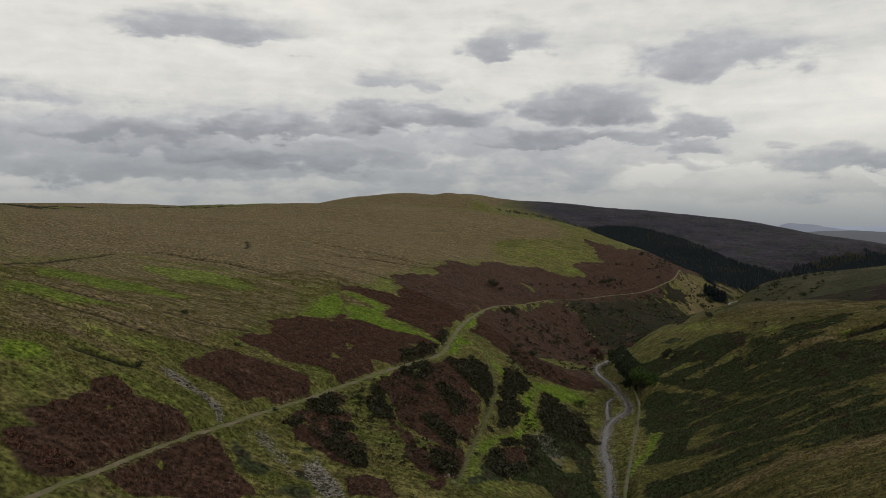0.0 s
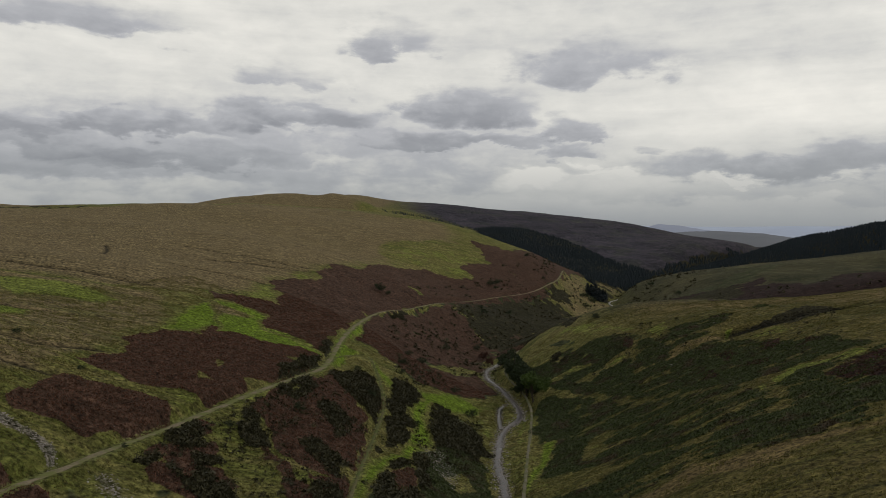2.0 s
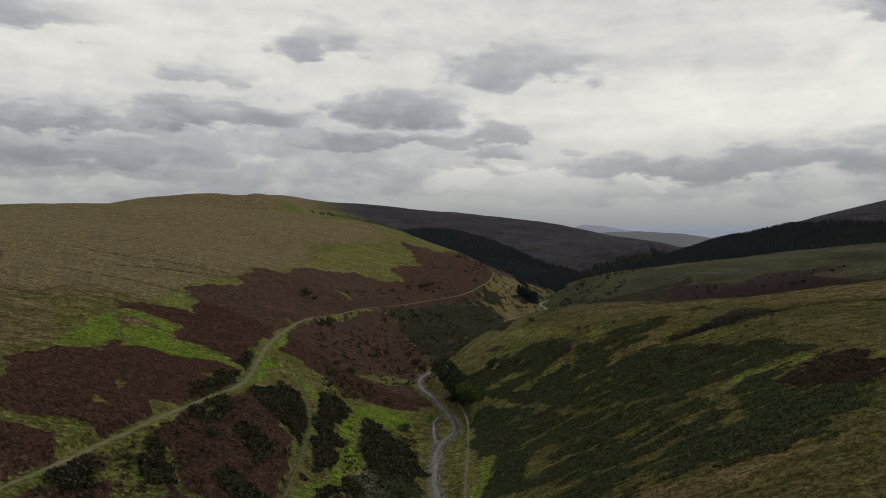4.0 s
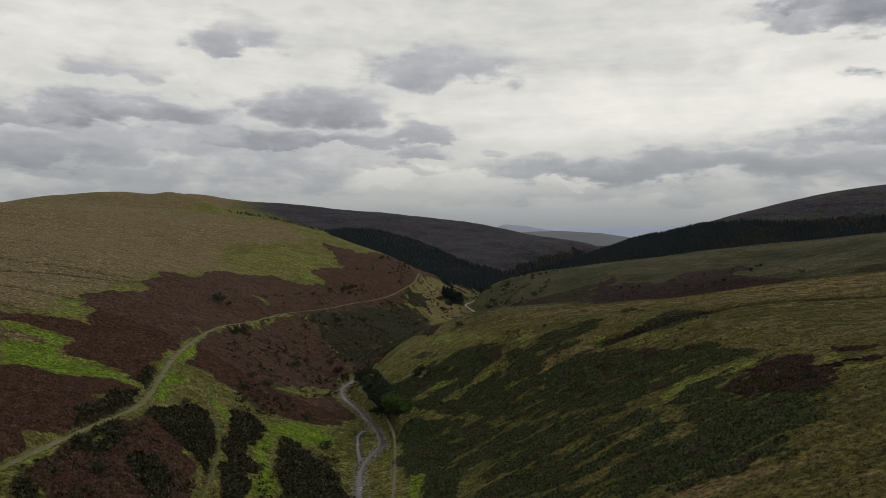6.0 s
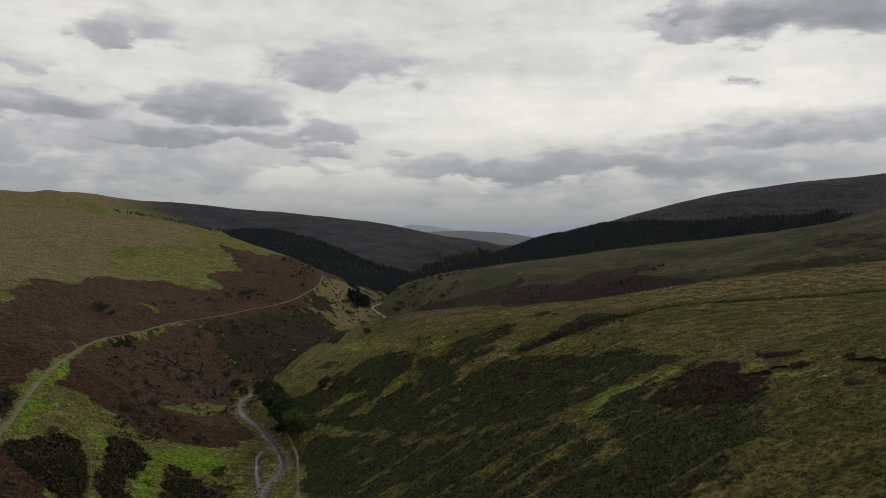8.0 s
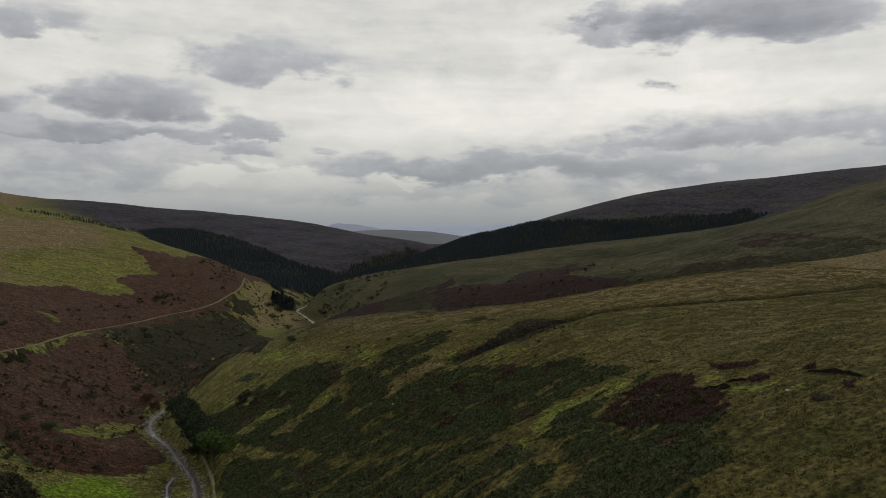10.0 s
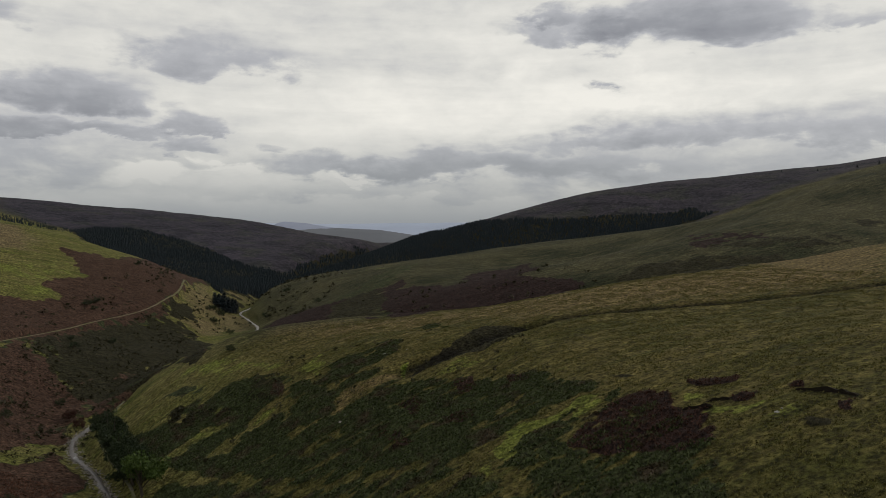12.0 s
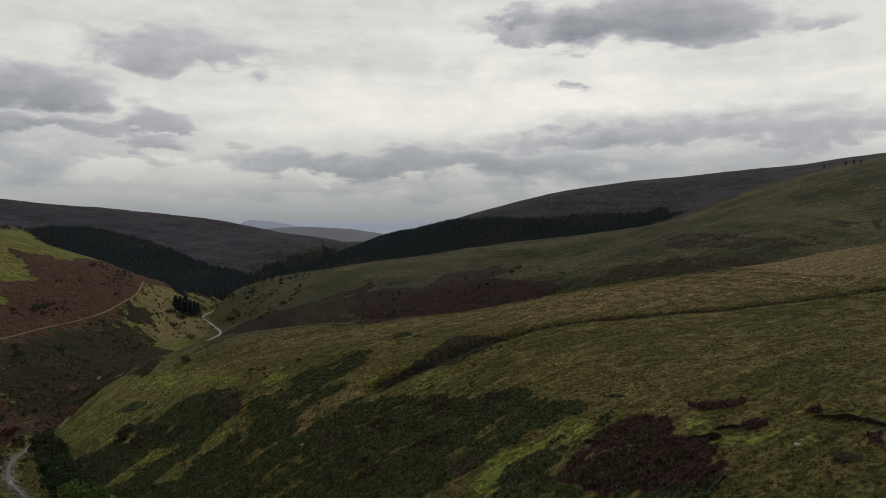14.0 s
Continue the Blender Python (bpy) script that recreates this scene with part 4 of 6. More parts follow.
patch('lawn', 0.55, [(-9.5, 165.6), (-8.3, 179.5), (-4.8, 181), (-5.3, 166)])
patch('lawn', 0.45, [(-23.8, 151.7), (-14.7, 154.4), (-3.8, 151.8), (-3.6, 136.2), (-16.7, 138.8)])
patch('lawn', 0.50, [(35, 169.5), (40.4, 173.4), (39, 158.8), (35.5, 159)])
patch('lawn', 0.90, [(-25.3, 133.2), (-24.3, 145), (-26.5, 172.1), (-26.6, 194.7), (-22.4, 194.7), (-23, 176.4), (-22.8, 148.2)])
patch('lawn', 0.85, [(-27, 132.1), (-27.4, 148.1), (-31.7, 178.3), (-38.1, 215.1), (-42.5, 245.4), (-40.1, 240.1), (-35.8, 211.8), (-30.4, 171.4), (-27.2, 141.5)])
patch('fern', 0.60, [(-4, 588), (16, 566), (41, 586), (72, 640), (101, 677), (124, 670), (96, 612), (73, 576), (53, 546), (36, 524), (14, 520)])
patch('ruddy', 1.50, [(-18, 583), (-4, 610), (23, 567), (47, 563), (72, 569), (91, 584), (74, 530), (90, 533), (109, 529), (116, 505), (125, 527), (141, 539), (173, 574), (202, 580), (165, 489), (148, 496), (165, 451), (166, 433), (156, 429), (139, 437), (114, 445), (58, 328), (35, 329)])
patch('ruddy', 1.50, [(64, 510), (70, 550), (91, 554), (124, 511), (135, 566), (167, 595), (203, 606), (162, 506), (158, 562), (153, 478), (167, 456), (176, 440), (108, 298), (114, 469), (55, 325)])
patch('heath', 1.30, [(29, 543), (49, 566), (70, 562), (42, 332)])
patch('lawn', 0.50, [(34, 337), (60, 506), (67, 505), (42, 327)])
patch('ruddy', 0.50, [(320, 600), (297, 499), (317, 463), (318, 432), (294, 434), (259, 453)])
patch('heath', 0.70, [(192, 427), (223, 447), (255, 434), (282, 423), (297, 412), (182, 294), (157, 295)])
patch('lawn', 0.62, [(354, 471), (384, 494), (425, 522), (424, 517), (383, 487)])
patch('heath', 0.80, [(376, 450), (399, 452), (381, 435)])
patch('heath', 0.80, [(397, 434), (420, 442), (399, 423)])
patch('lawn', 0.45, [(50, 724), (82, 721), (108, 719), (98, 686), (67, 677)])
patch('lawn', 0.50, [(62, 551), (74, 556), (72, 548)])
patch('heath', 0.50, [(269, 456), (307, 450), (337, 434), (360, 413), (332, 410), (296, 420)])

# the woods, and their floor, its shade put in as dark heath colour
PLANTATION = [(-301, 1152), (-276, 1210), (-235, 1254), (-174, 1246), (-122, 1204), (-62, 1109), (-23, 1101), (-5, 1092), (-23, 932), (-40, 793), (-63, 748), (-110, 850), (-180, 960), (-270, 1080)]
SCATTERED = [(-489, 1206), (-429, 1192), (-367, 1183), (-301, 1165), (-290, 1110), (-400, 1130), (-480, 1175)]
FOREST = [(-2, 1096), (31, 1191), (92, 1312), (175, 1490), (205, 1400), (253, 1330), (322, 1270), (346, 1130), (421, 1066), (500, 1036), (591, 990), (600, 940), (513, 930), (434, 950), (277, 980), (123, 1020), (45, 1060)]
VALLEY_WOOD = [(-62, 760), (-40, 793), (-10, 940), (20, 1070), (-2, 1110), (-30, 1110), (-60, 860)]
# the moor over the western summit
patch('straw', 1.00, [(-1400, 200), (-1400, 1600), (-520, 1600), (-520, 1240), (-480, 1150), (-420, 900), (-480, 600), (-560, 200)])
for outline in (PLANTATION, FOREST, VALLEY_WOOD):
    patch("heath", 1.50, outline)

# lines on the plan
DRAINS = [
    [(-185.3, 69.6), (-200.7, 89.9), (-216.4, 112.9), (-229.7, 132.2), (-239.2, 150.1)],
    [(-240.1, 165.2), (-232, 173.5), (-220.2, 178.5), (-205.2, 187.1), (-191.2, 193.2), (-183.4, 199.9)],
    [(-196.1, 88.7), (-196.2, 96.4), (-189.5, 99.5), (-184.3, 105.9), (-181, 114.4), (-170.7, 117), (-167, 123.4), (-160.4, 132.4), (-155.6, 139.9)],
    [(-167.2, 58.4), (-163.6, 63.5), (-156.6, 66.5), (-151.3, 70.8), (-147.9, 76.7), (-144.4, 83)],
    [(-147.7, 53), (-141.7, 54.6), (-137.9, 59.2), (-131.7, 62.1), (-127.7, 65.3), (-124.3, 68.9)],
    [(-142.6, 86.1), (-139.1, 92), (-132.3, 93.7), (-129.6, 104.4), (-126.3, 110.4)],
    [(-116.5, 41.9), (-114.9, 43.4), (-111.7, 47.5), (-108.4, 51.9)],
    [(-186.9, 145.5), (-179.4, 155.7)],
    [(-123.3, 76.9), (-120.2, 79.6), (-117.1, 82.4)],
    [(-149.1, 148.9), (-143.8, 162.2)],
    [(-247, 302), (-219, 310), (-194, 321), (-184, 331)],
    [(-220, 283), (-207, 299), (-193, 308), (-180, 324)],
    [(-242, 398), (-223, 417), (-213, 427), (-196, 426)],
    [(-265, 260), (-253, 248), (-241, 231)],
    [(-230, 239), (-209, 250), (-187, 260), (-176, 266)],
    [(-274, 339), (-247, 368), (-214, 390)],
    [(178.9, 217.1), (170.4, 222.1), (155.2, 227), (139.4, 231.5), (124.5, 237.5), (108.3, 241.6), (92.6, 246.9), (83.9, 247.5), (75.5, 248.9)],
]
RAVINE = [(75.5, 248.9), (68.2, 247.8), (61.2, 247.3), (53.9, 245.1), (47.3, 244.6), (40.7, 243.6), (34.3, 242.7)]
CUTS = [[(84, 141.2), (85.6, 138.6), (86.7, 135.6), (87.4, 131.8)], [(68.4, 150.1), (69.9, 148.6), (71.1, 146.3)], [(72.7, 149), (74.4, 147.9), (75.4, 146.5)]]
TRACK = [(-75, -12), (-79.1, 7.8), (-80.6, 12.6), (-81.9, 18.3), (-83.2, 24.5), (-85.7, 33.7), (-87.3, 44.1), (-88.9, 56.5), (-90.4, 68.6), (-91.5, 82.5), (-92.7, 100.4), (-93.4, 118.3), (-93.3, 134.4), (-95.6, 157.6), (-97, 170.4), (-101.7, 186.9), (-109, 208.2), (-116.9, 234.3), (-123.2, 261.7), (-129, 294), (-131, 323), (-131, 361), (-128, 412), (-119, 490), (-110, 528), (-95, 574), (-88, 608), (-82, 637), (-86, 697)]
TROD = [(-104, 195), (-103, 212), (-100.7, 221.1), (-88, 199.8), (-77.1, 178.7), (-68.3, 149.7), (-57.5, 114.1), (-49.8, 90.1), (-45.9, 77.3)]
FOOTPATH = [(-14, 90), (-19, 115), (-24.1, 145.9), (-27, 164.7), (-32.4, 200.6), (-35.8, 224.8), (-38.2, 236.3), (-44, 254), (-52, 273), (-59.5, 291), (-65, 310), (-66, 330), (-64, 350)]
STREAM = [(-12, 90), (-24, 125), (-31, 153), (-36, 168), (-39, 179), (-42, 195), (-44, 213), (-41, 223), (-41, 233), (-46, 246), (-51, 257), (-56, 270), (-63, 284), (-69, 294),
          (-73, 305), (-76, 319), (-72, 345), (-57, 368), (-43, 392), (-46, 420), (-50, 450), (-50, 490), (-42, 520), (-34, 550), (-24, 585), (-19, 601), (-26, 640), (-33, 681), (-42, 712), (-36, 739), (-28, 780), (-20, 900)]
SIDE_CHANNEL = [(-45, 212), (-48, 222), (-50, 232), (-52, 241), (-50, 250)]


# ---- noise and distances on the plan ----
def lattice(ix, iy, seed):
    h = (ix.astype(np.int64) * 374761393 + iy.astype(np.int64) * 668265263 + seed * 974634777) & 0xFFFFFFFF
    h = ((h ^ (h >> 13)) * 1274126177) & 0xFFFFFFFF
    return ((h ^ (h >> 16)) & 0xFFFF) / 65535.0


def value_noise(x, y, seed):
    ix, iy = np.floor(x), np.floor(y)
    fx, fy = x - ix, y - iy
    fx, fy = fx * fx * (3 - 2 * fx), fy * fy * (3 - 2 * fy)
    a, b = lattice(ix, iy, seed), lattice(ix + 1, iy, seed)
    c, d = lattice(ix, iy + 1, seed), lattice(ix + 1, iy + 1, seed)
    return (a + (b - a) * fx) * (1 - fy) + (c + (d - c) * fx) * fy - 0.5


def from_line(x, y, line, reach):
    """Distance to a line on the plan, and how far along it the nearest point lies; reach: as far as it matters."""
    line = np.array(line, float)
    dist, along = np.full(x.shape, 1e6), np.zeros(x.shape)
    near = (x > line[:, 0].min() - reach) & (x < line[:, 0].max() + reach) & (y > line[:, 1].min() - reach) & (y < line[:, 1].max() + reach)
    px, py = x[near], y[near]
    best, at, run = np.full(px.shape, 1e6), np.zeros(px.shape), 0.0
    for (x1, y1), (x2, y2) in zip(line[:-1], line[1:]):
        ex, ey = x2 - x1, y2 - y1
        size = math.hypot(ex, ey)
        t = np.clip(((px - x1) * ex + (py - y1) * ey) / size**2, 0, 1)
        d = np.hypot(px - x1 - t * ex, py - y1 - t * ey)
        at = np.where(d < best, run + t * size, at)
        best = np.minimum(best, d)
        run += size
    dist[near], along[near] = best, at
    return dist, along


def smooth_line(line, step):
    """The line rounded off, as points a step apart."""
    p = np.array(line, float)
    for _ in range(2):
        p = np.concatenate([p[:1], np.stack([p[:-1] * 0.75 + p[1:] * 0.25, p[:-1] * 0.25 + p[1:] * 0.75], 1).reshape(-1, 2), p[-1:]])
    s = np.r_[0, np.cumsum(np.hypot(*np.diff(p, axis=0).T))]
    q = np.arange(0, s[-1], step)
    return np.stack([np.interp(q, s, p[:, 0]), np.interp(q, s, p[:, 1])], 1), q


def plain_land(x, y):
    z = sections_height(x, y)
    r = np.hypot(x, y)
    # tors on the western summit
    z = z + 10.5 * smooth(-760, -640, x) * (1 - smooth(-480, -390, x)) * np.exp(-(((y - 985) / 100) ** 2))
    z = z + 10.0 * np.exp(-(((x + 458) / 42) ** 2) - ((y - 985) / 60) ** 2) + 2.5 * np.exp(-(((x + 486) / 10) ** 2) - ((y - 985) / 25) ** 2)
    z = z + 12.0 * np.exp(-(((x + 650) / 90) ** 2) - ((y - 1390) / 90) ** 2)
    z = z - 5.0 * np.exp(-(((x + 555) / 130) ** 2) - ((y - 500) / 110) ** 2)
    far = smooth(1560, 2050, r)
    return z * (1 - far) + (-35 - 0.016 * (r - 2300)) * far


BENCH = {}
for key, line in (("track", TRACK), ("trod", TROD), ("footpath", FOOTPATH), ("stream", STREAM), ("side", SIDE_CHANNEL)):
    pts, run = smooth_line(line, 3.0)
    level = plain_land(pts[:, 0], pts[:, 1])
    level = np.convolve(np.pad(level, 4, mode="edge"), np.ones(9) / 9, "valid")
    if key in ("stream", "side"):
        level = np.minimum.accumulate(level) - 0.9
    BENCH[key] = (pts, run, level)


def cover_shares(x, y, r):
    """How much of each kind of growth stands at each place."""
    wild = np.clip(r / 300, 0.35, 3)
    wx = x + (value_noise(x / 11, y / 11, 3) * 5 + value_noise(x / 3, y / 3, 4) * 2.6) * wild
    wy = y + (value_noise(x / 11, y / 11, 5) * 5 + value_noise(x / 3, y / 3, 6) * 2.6) * wild
    out = {k: np.zeros(x.shape) for k in ("bracken", "heath", "lawn", "straw", "fern", "ruddy", "stone")}
    for cover, share, poly in PATCHES:
        span = np.ptp(poly, axis=0).min()
        soft = (25.0 if cover == "straw" and span > 150 else min(4.0, 0.25 * span) if share < 0.7 else min(2.2, 0.14 * span)) + 0.003 * np.hypot(*poly.mean(0))
        lo, hi = poly.min(0) - soft, poly.max(0) + soft
        near = (wx > lo[0]) & (wx < hi[0]) & (wy > lo[1]) & (wy < hi[1])
        px, py = wx[near], wy[near]
        d, odd = np.full(px.shape, 1e6), np.zeros(px.shape, bool)
        for (x1, y1), (x2, y2) in zip(poly, np.roll(poly, -1, 0)):
            ex, ey = x2 - x1, y2 - y1
            t = np.clip(((px - x1) * ex + (py - y1) * ey) / (ex * ex + ey * ey + 1e-9), 0, 1)
            d = np.minimum(d, np.hypot(px - x1 - t * ex, py - y1 - t * ey))
            if y1 != y2:
                odd ^= ((y1 > py) != (y2 > py)) & (px < ex * (py - y1) / ey + x1)
        m = smooth(-soft, soft, np.where(odd, d, -d))
        for other in out:
            if other != cover:
                stays = cover == "stone" or (cover in ("ruddy", "bracken") and other == "fern") or (cover == "heath" and other in ("fern", "bracken", "ruddy"))
                out[other][near] *= 1 - m * (0.3 if stays else 1.0)
        out[cover][near] = np.maximum(out[cover][near] * (1 - m), share * m)
    # strips and gaps: along the drains in the west, down the bank in the east
    east = smooth(-40, 10, x)
    strip = np.zeros(x.shape)
    for turn, side, seed in ((34, 1 - east, 61), (6, east, 64)):
        c, s = math.cos(radians(turn)), math.sin(radians(turn))
        u, v = x * c + y * s, -x * s + y * c
        k = 1.0 if turn == 34 else 0.6
        strip += side * (value_noise(u / 26 / k, v / 5.5 / k, seed) + (0.35 if k == 1 else 0.7) * value_noise(u / 11 / k, v / 2.4 / k, seed + 1) + (0.25 if k == 1 else 0.5) * value_noise(u / 5 / k, v / 1.2 / k, seed + 2))
    clump = value_noise(x / 7, y / 7, 67) + 0.6 * value_noise(x / 3, y / 3, 68)
    vivid = np.clip(out["lawn"], 0.5, 1)
    for k, a, b in (("bracken", 0.24, 0.52), ("fern", 0.15 + 0.55 * east, 0.36), ("ruddy", 0.3, 0.4), ("heath", 0.25, 0.55), ("lawn", 0.35, 0.3)):
        m = out[k]
        out[k] = smooth(0.30, 0.66, m + (strip * a + clump * b) * smooth(0.0, 0.3, m))
    out["lawn"] = out["lawn"] * vivid
    return out


def land(x, y, shares=None):
    z = plain_land(x, y)
    r = np.hypot(x, y)
    z = z + value_noise(x / 70, y / 70, 11) * 3.0 * smooth(60, 200, r) * (1 - smooth(1500, 2000, r))
    z = z + value_noise(x / 24, y / 24, 12) * 1.1 + value_noise(x / 8, y / 8, 13) * 0.35
    # sheep terraces along the steeper banks
    z = z + value_noise((x + y) / 30, z / 1.6, 14) * 0.35
    if shares is not None:
        rough = np.clip(shares["bracken"] + shares["heath"] + 0.6 * shares["fern"] + 0.8 * shares["ruddy"], 0, 1)
        z = z + rough * (value_noise(x / 2.2, y / 2.2, 15) * 0.9 + value_noise(x / 1.0, y / 1.0, 16) * 0.5) + (1 - rough) * value_noise(x / 1.4, y / 1.4, 17) * 0.16
        z = z + rough * 0.4
    for line in DRAINS:
        d, _ = from_line(x, y, smooth_line(line, 4.0)[0], 8)
        z = z - (1.8 * np.exp(-((d / 2.7) ** 2)) if line[0][0] > 0 else 0.8 * np.exp(-((d / 1.5) ** 2)))
    d, _ = from_line(x, y, smooth_line(RAVINE, 4.0)[0], 20)
    z = z - 3.0 * np.exp(-((d / 4.5) ** 2))
    for key, half, edge in (("track", 1.5, 3.6), ("trod", 0.8, 2.5), ("footpath", 1.2, 3.0), ("side", 0.9, 3.0), ("stream", 2.6, 7.0)):
        pts, run, level = BENCH[key]
        d, at = from_line(x, y, pts, 10)
        k = 1 - smooth(half, edge, d)
        z = z * (1 - k) + np.interp(at, run, level) * k
    return z


def sheet_mesh(name, co, n, m, mats):
    me = bpy.data.meshes.new(name)
    me.vertices.add(n * m)
    me.vertices.foreach_set("co", co.ravel())
    i = (np.arange(n - 1)[:, None] * m + np.arange(m - 1)[None, :]).ravel()
    quads = np.stack([i, i + m, i + m + 1, i + 1], -1).ravel()
    me.loops.add(len(quads))
    me.loops.foreach_set("vertex_index", quads)
    me.polygons.add(len(quads) // 4)
    me.polygons.foreach_set("loop_start", np.arange(0, len(quads), 4))
    me.polygons.foreach_set("use_smooth", np.ones(len(quads) // 4, bool))
    me.update(calc_edges=True)
    for mat in mats:
        me.materials.append(mat)
    return me


def put_cover(me, name, columns):
    a = me.attributes.new(name, "FLOAT_COLOR", "POINT")
    a.data.foreach_set("color", np.stack(columns, -1).astype(np.float32).ravel())


az = np.radians(np.r_[np.linspace(-77, 62, 1000), np.linspace(62, 283, 60)[1:]])
rad = np.r_[np.geomspace(1, 60, 12), np.geomspace(60, 620, 430)[1:], np.geomspace(620, 2300, 150)[1:], np.geomspace(2300, 4880, 20)[1:]]
A, R = np.meshgrid(az, rad)
gx, gy = R * np.sin(A), R * np.cos(A)
shares = cover_shares(gx, gy, R)
gz = land(gx, gy, shares)
me = sheet_mesh("ground", np.stack([gx, gy, gz], -1), *gx.shape, [MOOR])
flat = {k: v.ravel() for k, v in shares.items()}
put_cover(me, "cover_a", [flat["bracken"], flat["heath"], flat["lawn"], flat["straw"]])
trodden = np.zeros(gx.shape)
for key, half, edge, share in (("track", 1.6, 3.2, 0.5), ("trod", 0.7, 1.6, 0.5), ("footpath", 0.9, 1.8, 0.3)):
    d, _ = from_line(gx, gy, BENCH[key][0], 6)
    share = share * (1 - 0.9 * smooth(270, 300, gy)) if key == "track" else share
    trodden = np.maximum(trodden, share * (1 - smooth(half, edge, d)))
for key in ("stream", "side"):
    d, _ = from_line(gx, gy, BENCH[key][0], 10)
    flat["stone"] = np.maximum(flat["stone"], 0.65 * (1 - smooth(1.2, 2.6, d)).ravel())
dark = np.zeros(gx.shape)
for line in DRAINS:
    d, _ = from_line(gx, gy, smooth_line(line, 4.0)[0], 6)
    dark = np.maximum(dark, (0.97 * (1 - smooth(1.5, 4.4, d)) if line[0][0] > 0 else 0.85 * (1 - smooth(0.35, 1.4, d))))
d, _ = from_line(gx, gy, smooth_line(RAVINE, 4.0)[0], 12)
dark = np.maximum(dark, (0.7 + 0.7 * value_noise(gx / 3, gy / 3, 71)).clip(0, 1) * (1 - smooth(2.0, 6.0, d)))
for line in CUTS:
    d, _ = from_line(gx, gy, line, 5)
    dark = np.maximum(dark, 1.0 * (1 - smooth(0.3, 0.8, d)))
put_cover(me, "cover_b", [flat["fern"], flat["ruddy"], flat["stone"], np.maximum(trodden, 0).ravel()])
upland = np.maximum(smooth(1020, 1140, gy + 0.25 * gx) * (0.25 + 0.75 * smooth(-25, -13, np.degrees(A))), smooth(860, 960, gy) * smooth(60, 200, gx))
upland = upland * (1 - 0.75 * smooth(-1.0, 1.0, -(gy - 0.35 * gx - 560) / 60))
hill = smooth(300, 360, gy - 0.1 * gx) * smooth(-60, 0, gx)
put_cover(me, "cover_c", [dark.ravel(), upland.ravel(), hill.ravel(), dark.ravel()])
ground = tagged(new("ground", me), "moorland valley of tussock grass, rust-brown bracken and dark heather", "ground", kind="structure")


def height_at(x, y):
    x, y = np.atleast_1d(np.asarray(x, float)), np.atleast_1d(np.asarray(y, float))
    return land(x, y, cover_shares(x, y, np.hypot(x, y)))


def ribbon(name, pts, level, half, across, mat, seed, lift, wild):
    """A strip of ground or water laid along a line, with an uneven edge and a slight crown."""
    t = np.gradient(pts, axis=0)
    t /= np.hypot(*t.T)[:, None]
    side = np.stack([t[:, 1], -t[:, 0]], 1)
    n = len(pts)
    k = np.arange(n) * 0.35
    left = half * (1 + wild * value_noise(k * 0.2, k * 0 + 3, seed + 7) + 0.7 * value_noise(k, k * 0 + seed, seed) + 0.4 * value_noise(k * 3, k * 0, seed + 1))
    right = half * (1 + wild * value_noise(k * 0.2, k * 0 + 5, seed + 8) + 0.7 * value_noise(k, k * 0 + 9 + seed, seed + 2) + 0.4 * value_noise(k * 3, k * 0, seed + 3))
    co = np.zeros((n, across, 3))
    for j, u in enumerate(np.linspace(-1, 1, across)):
        off = np.where(u < 0, left, right) * u
        co[:, j, :2] = pts + side * off[:, None]
        co[:, j, 2] = level + lift * (1 - u**4) + 0.02
    return new(name, sheet_mesh(name, co, n, across, [mat]))


for key, half, mat, seed, lift, label, category in (
    ("track", 0.95, TRACK_EARTH, 1, 0.10, "grassy earth cart track benched into the hillside", "track"),
    ("trod", 0.4, TROD_TURF, 2, 0.08, "narrow trodden path through gorse and turf", "path"),
    ("footpath", 0.5, GRAVEL, 3, 0.10, "pale gravel path along the stream bank", "path"),
    ("stream", 1.0, WATER, 4, 0.30, "shallow stony moorland stream with broken water", "stream"),
    ("side", 0.8, WATER, 5, 0.30, "thin side channel of the stream round a gravel island", "stream"),
):
    pts, run, level = BENCH[key]
    fine = np.arange(0, run[-1], 0.8)
    p2 = np.stack([np.interp(fine, run, pts[:, 0]), np.interp(fine, run, pts[:, 1])], 1)
    tagged(ribbon("stream" if key == "side" else key, p2, np.interp(fine, run, level), half, 7, mat, seed, lift, 1.1 if key == "stream" else 0.3), label, category, kind="structure")


# ---- the distance ----
def far_ridge(name, mat, dist, tops, foot, label):
    """A far ridge, round in section: (bearing, height over the horizon) along its crest, in degrees."""
    b, h = np.array(tops, float).T
    q = np.linspace(b[0], b[-1], 160)
    e = np.interp(q, b, h) + 0.03 * value_noise(q * 1.5, q * 0, 31) + 0.015 * value_noise(q * 6, q * 0, 32)
    co = np.zeros((len(q), 5, 3))
    for j, (k, back) in enumerate(((0.0, -0.10), (0.5, -0.045), (0.86, -0.015), (1.0, 0.0), (0.6, 0.015))):
        r = dist * (1 + back)
        z = foot + (77.5 + dist * np.tan(np.radians(e)) - foot) * k
        co[:, j] = np.stack([r * np.sin(np.radians(q)), r * np.cos(np.radians(q)), z], 1)
    return tagged(new(name, sheet_mesh(name, co, len(q), 5, [mat])), label, "hills", kind="structure")


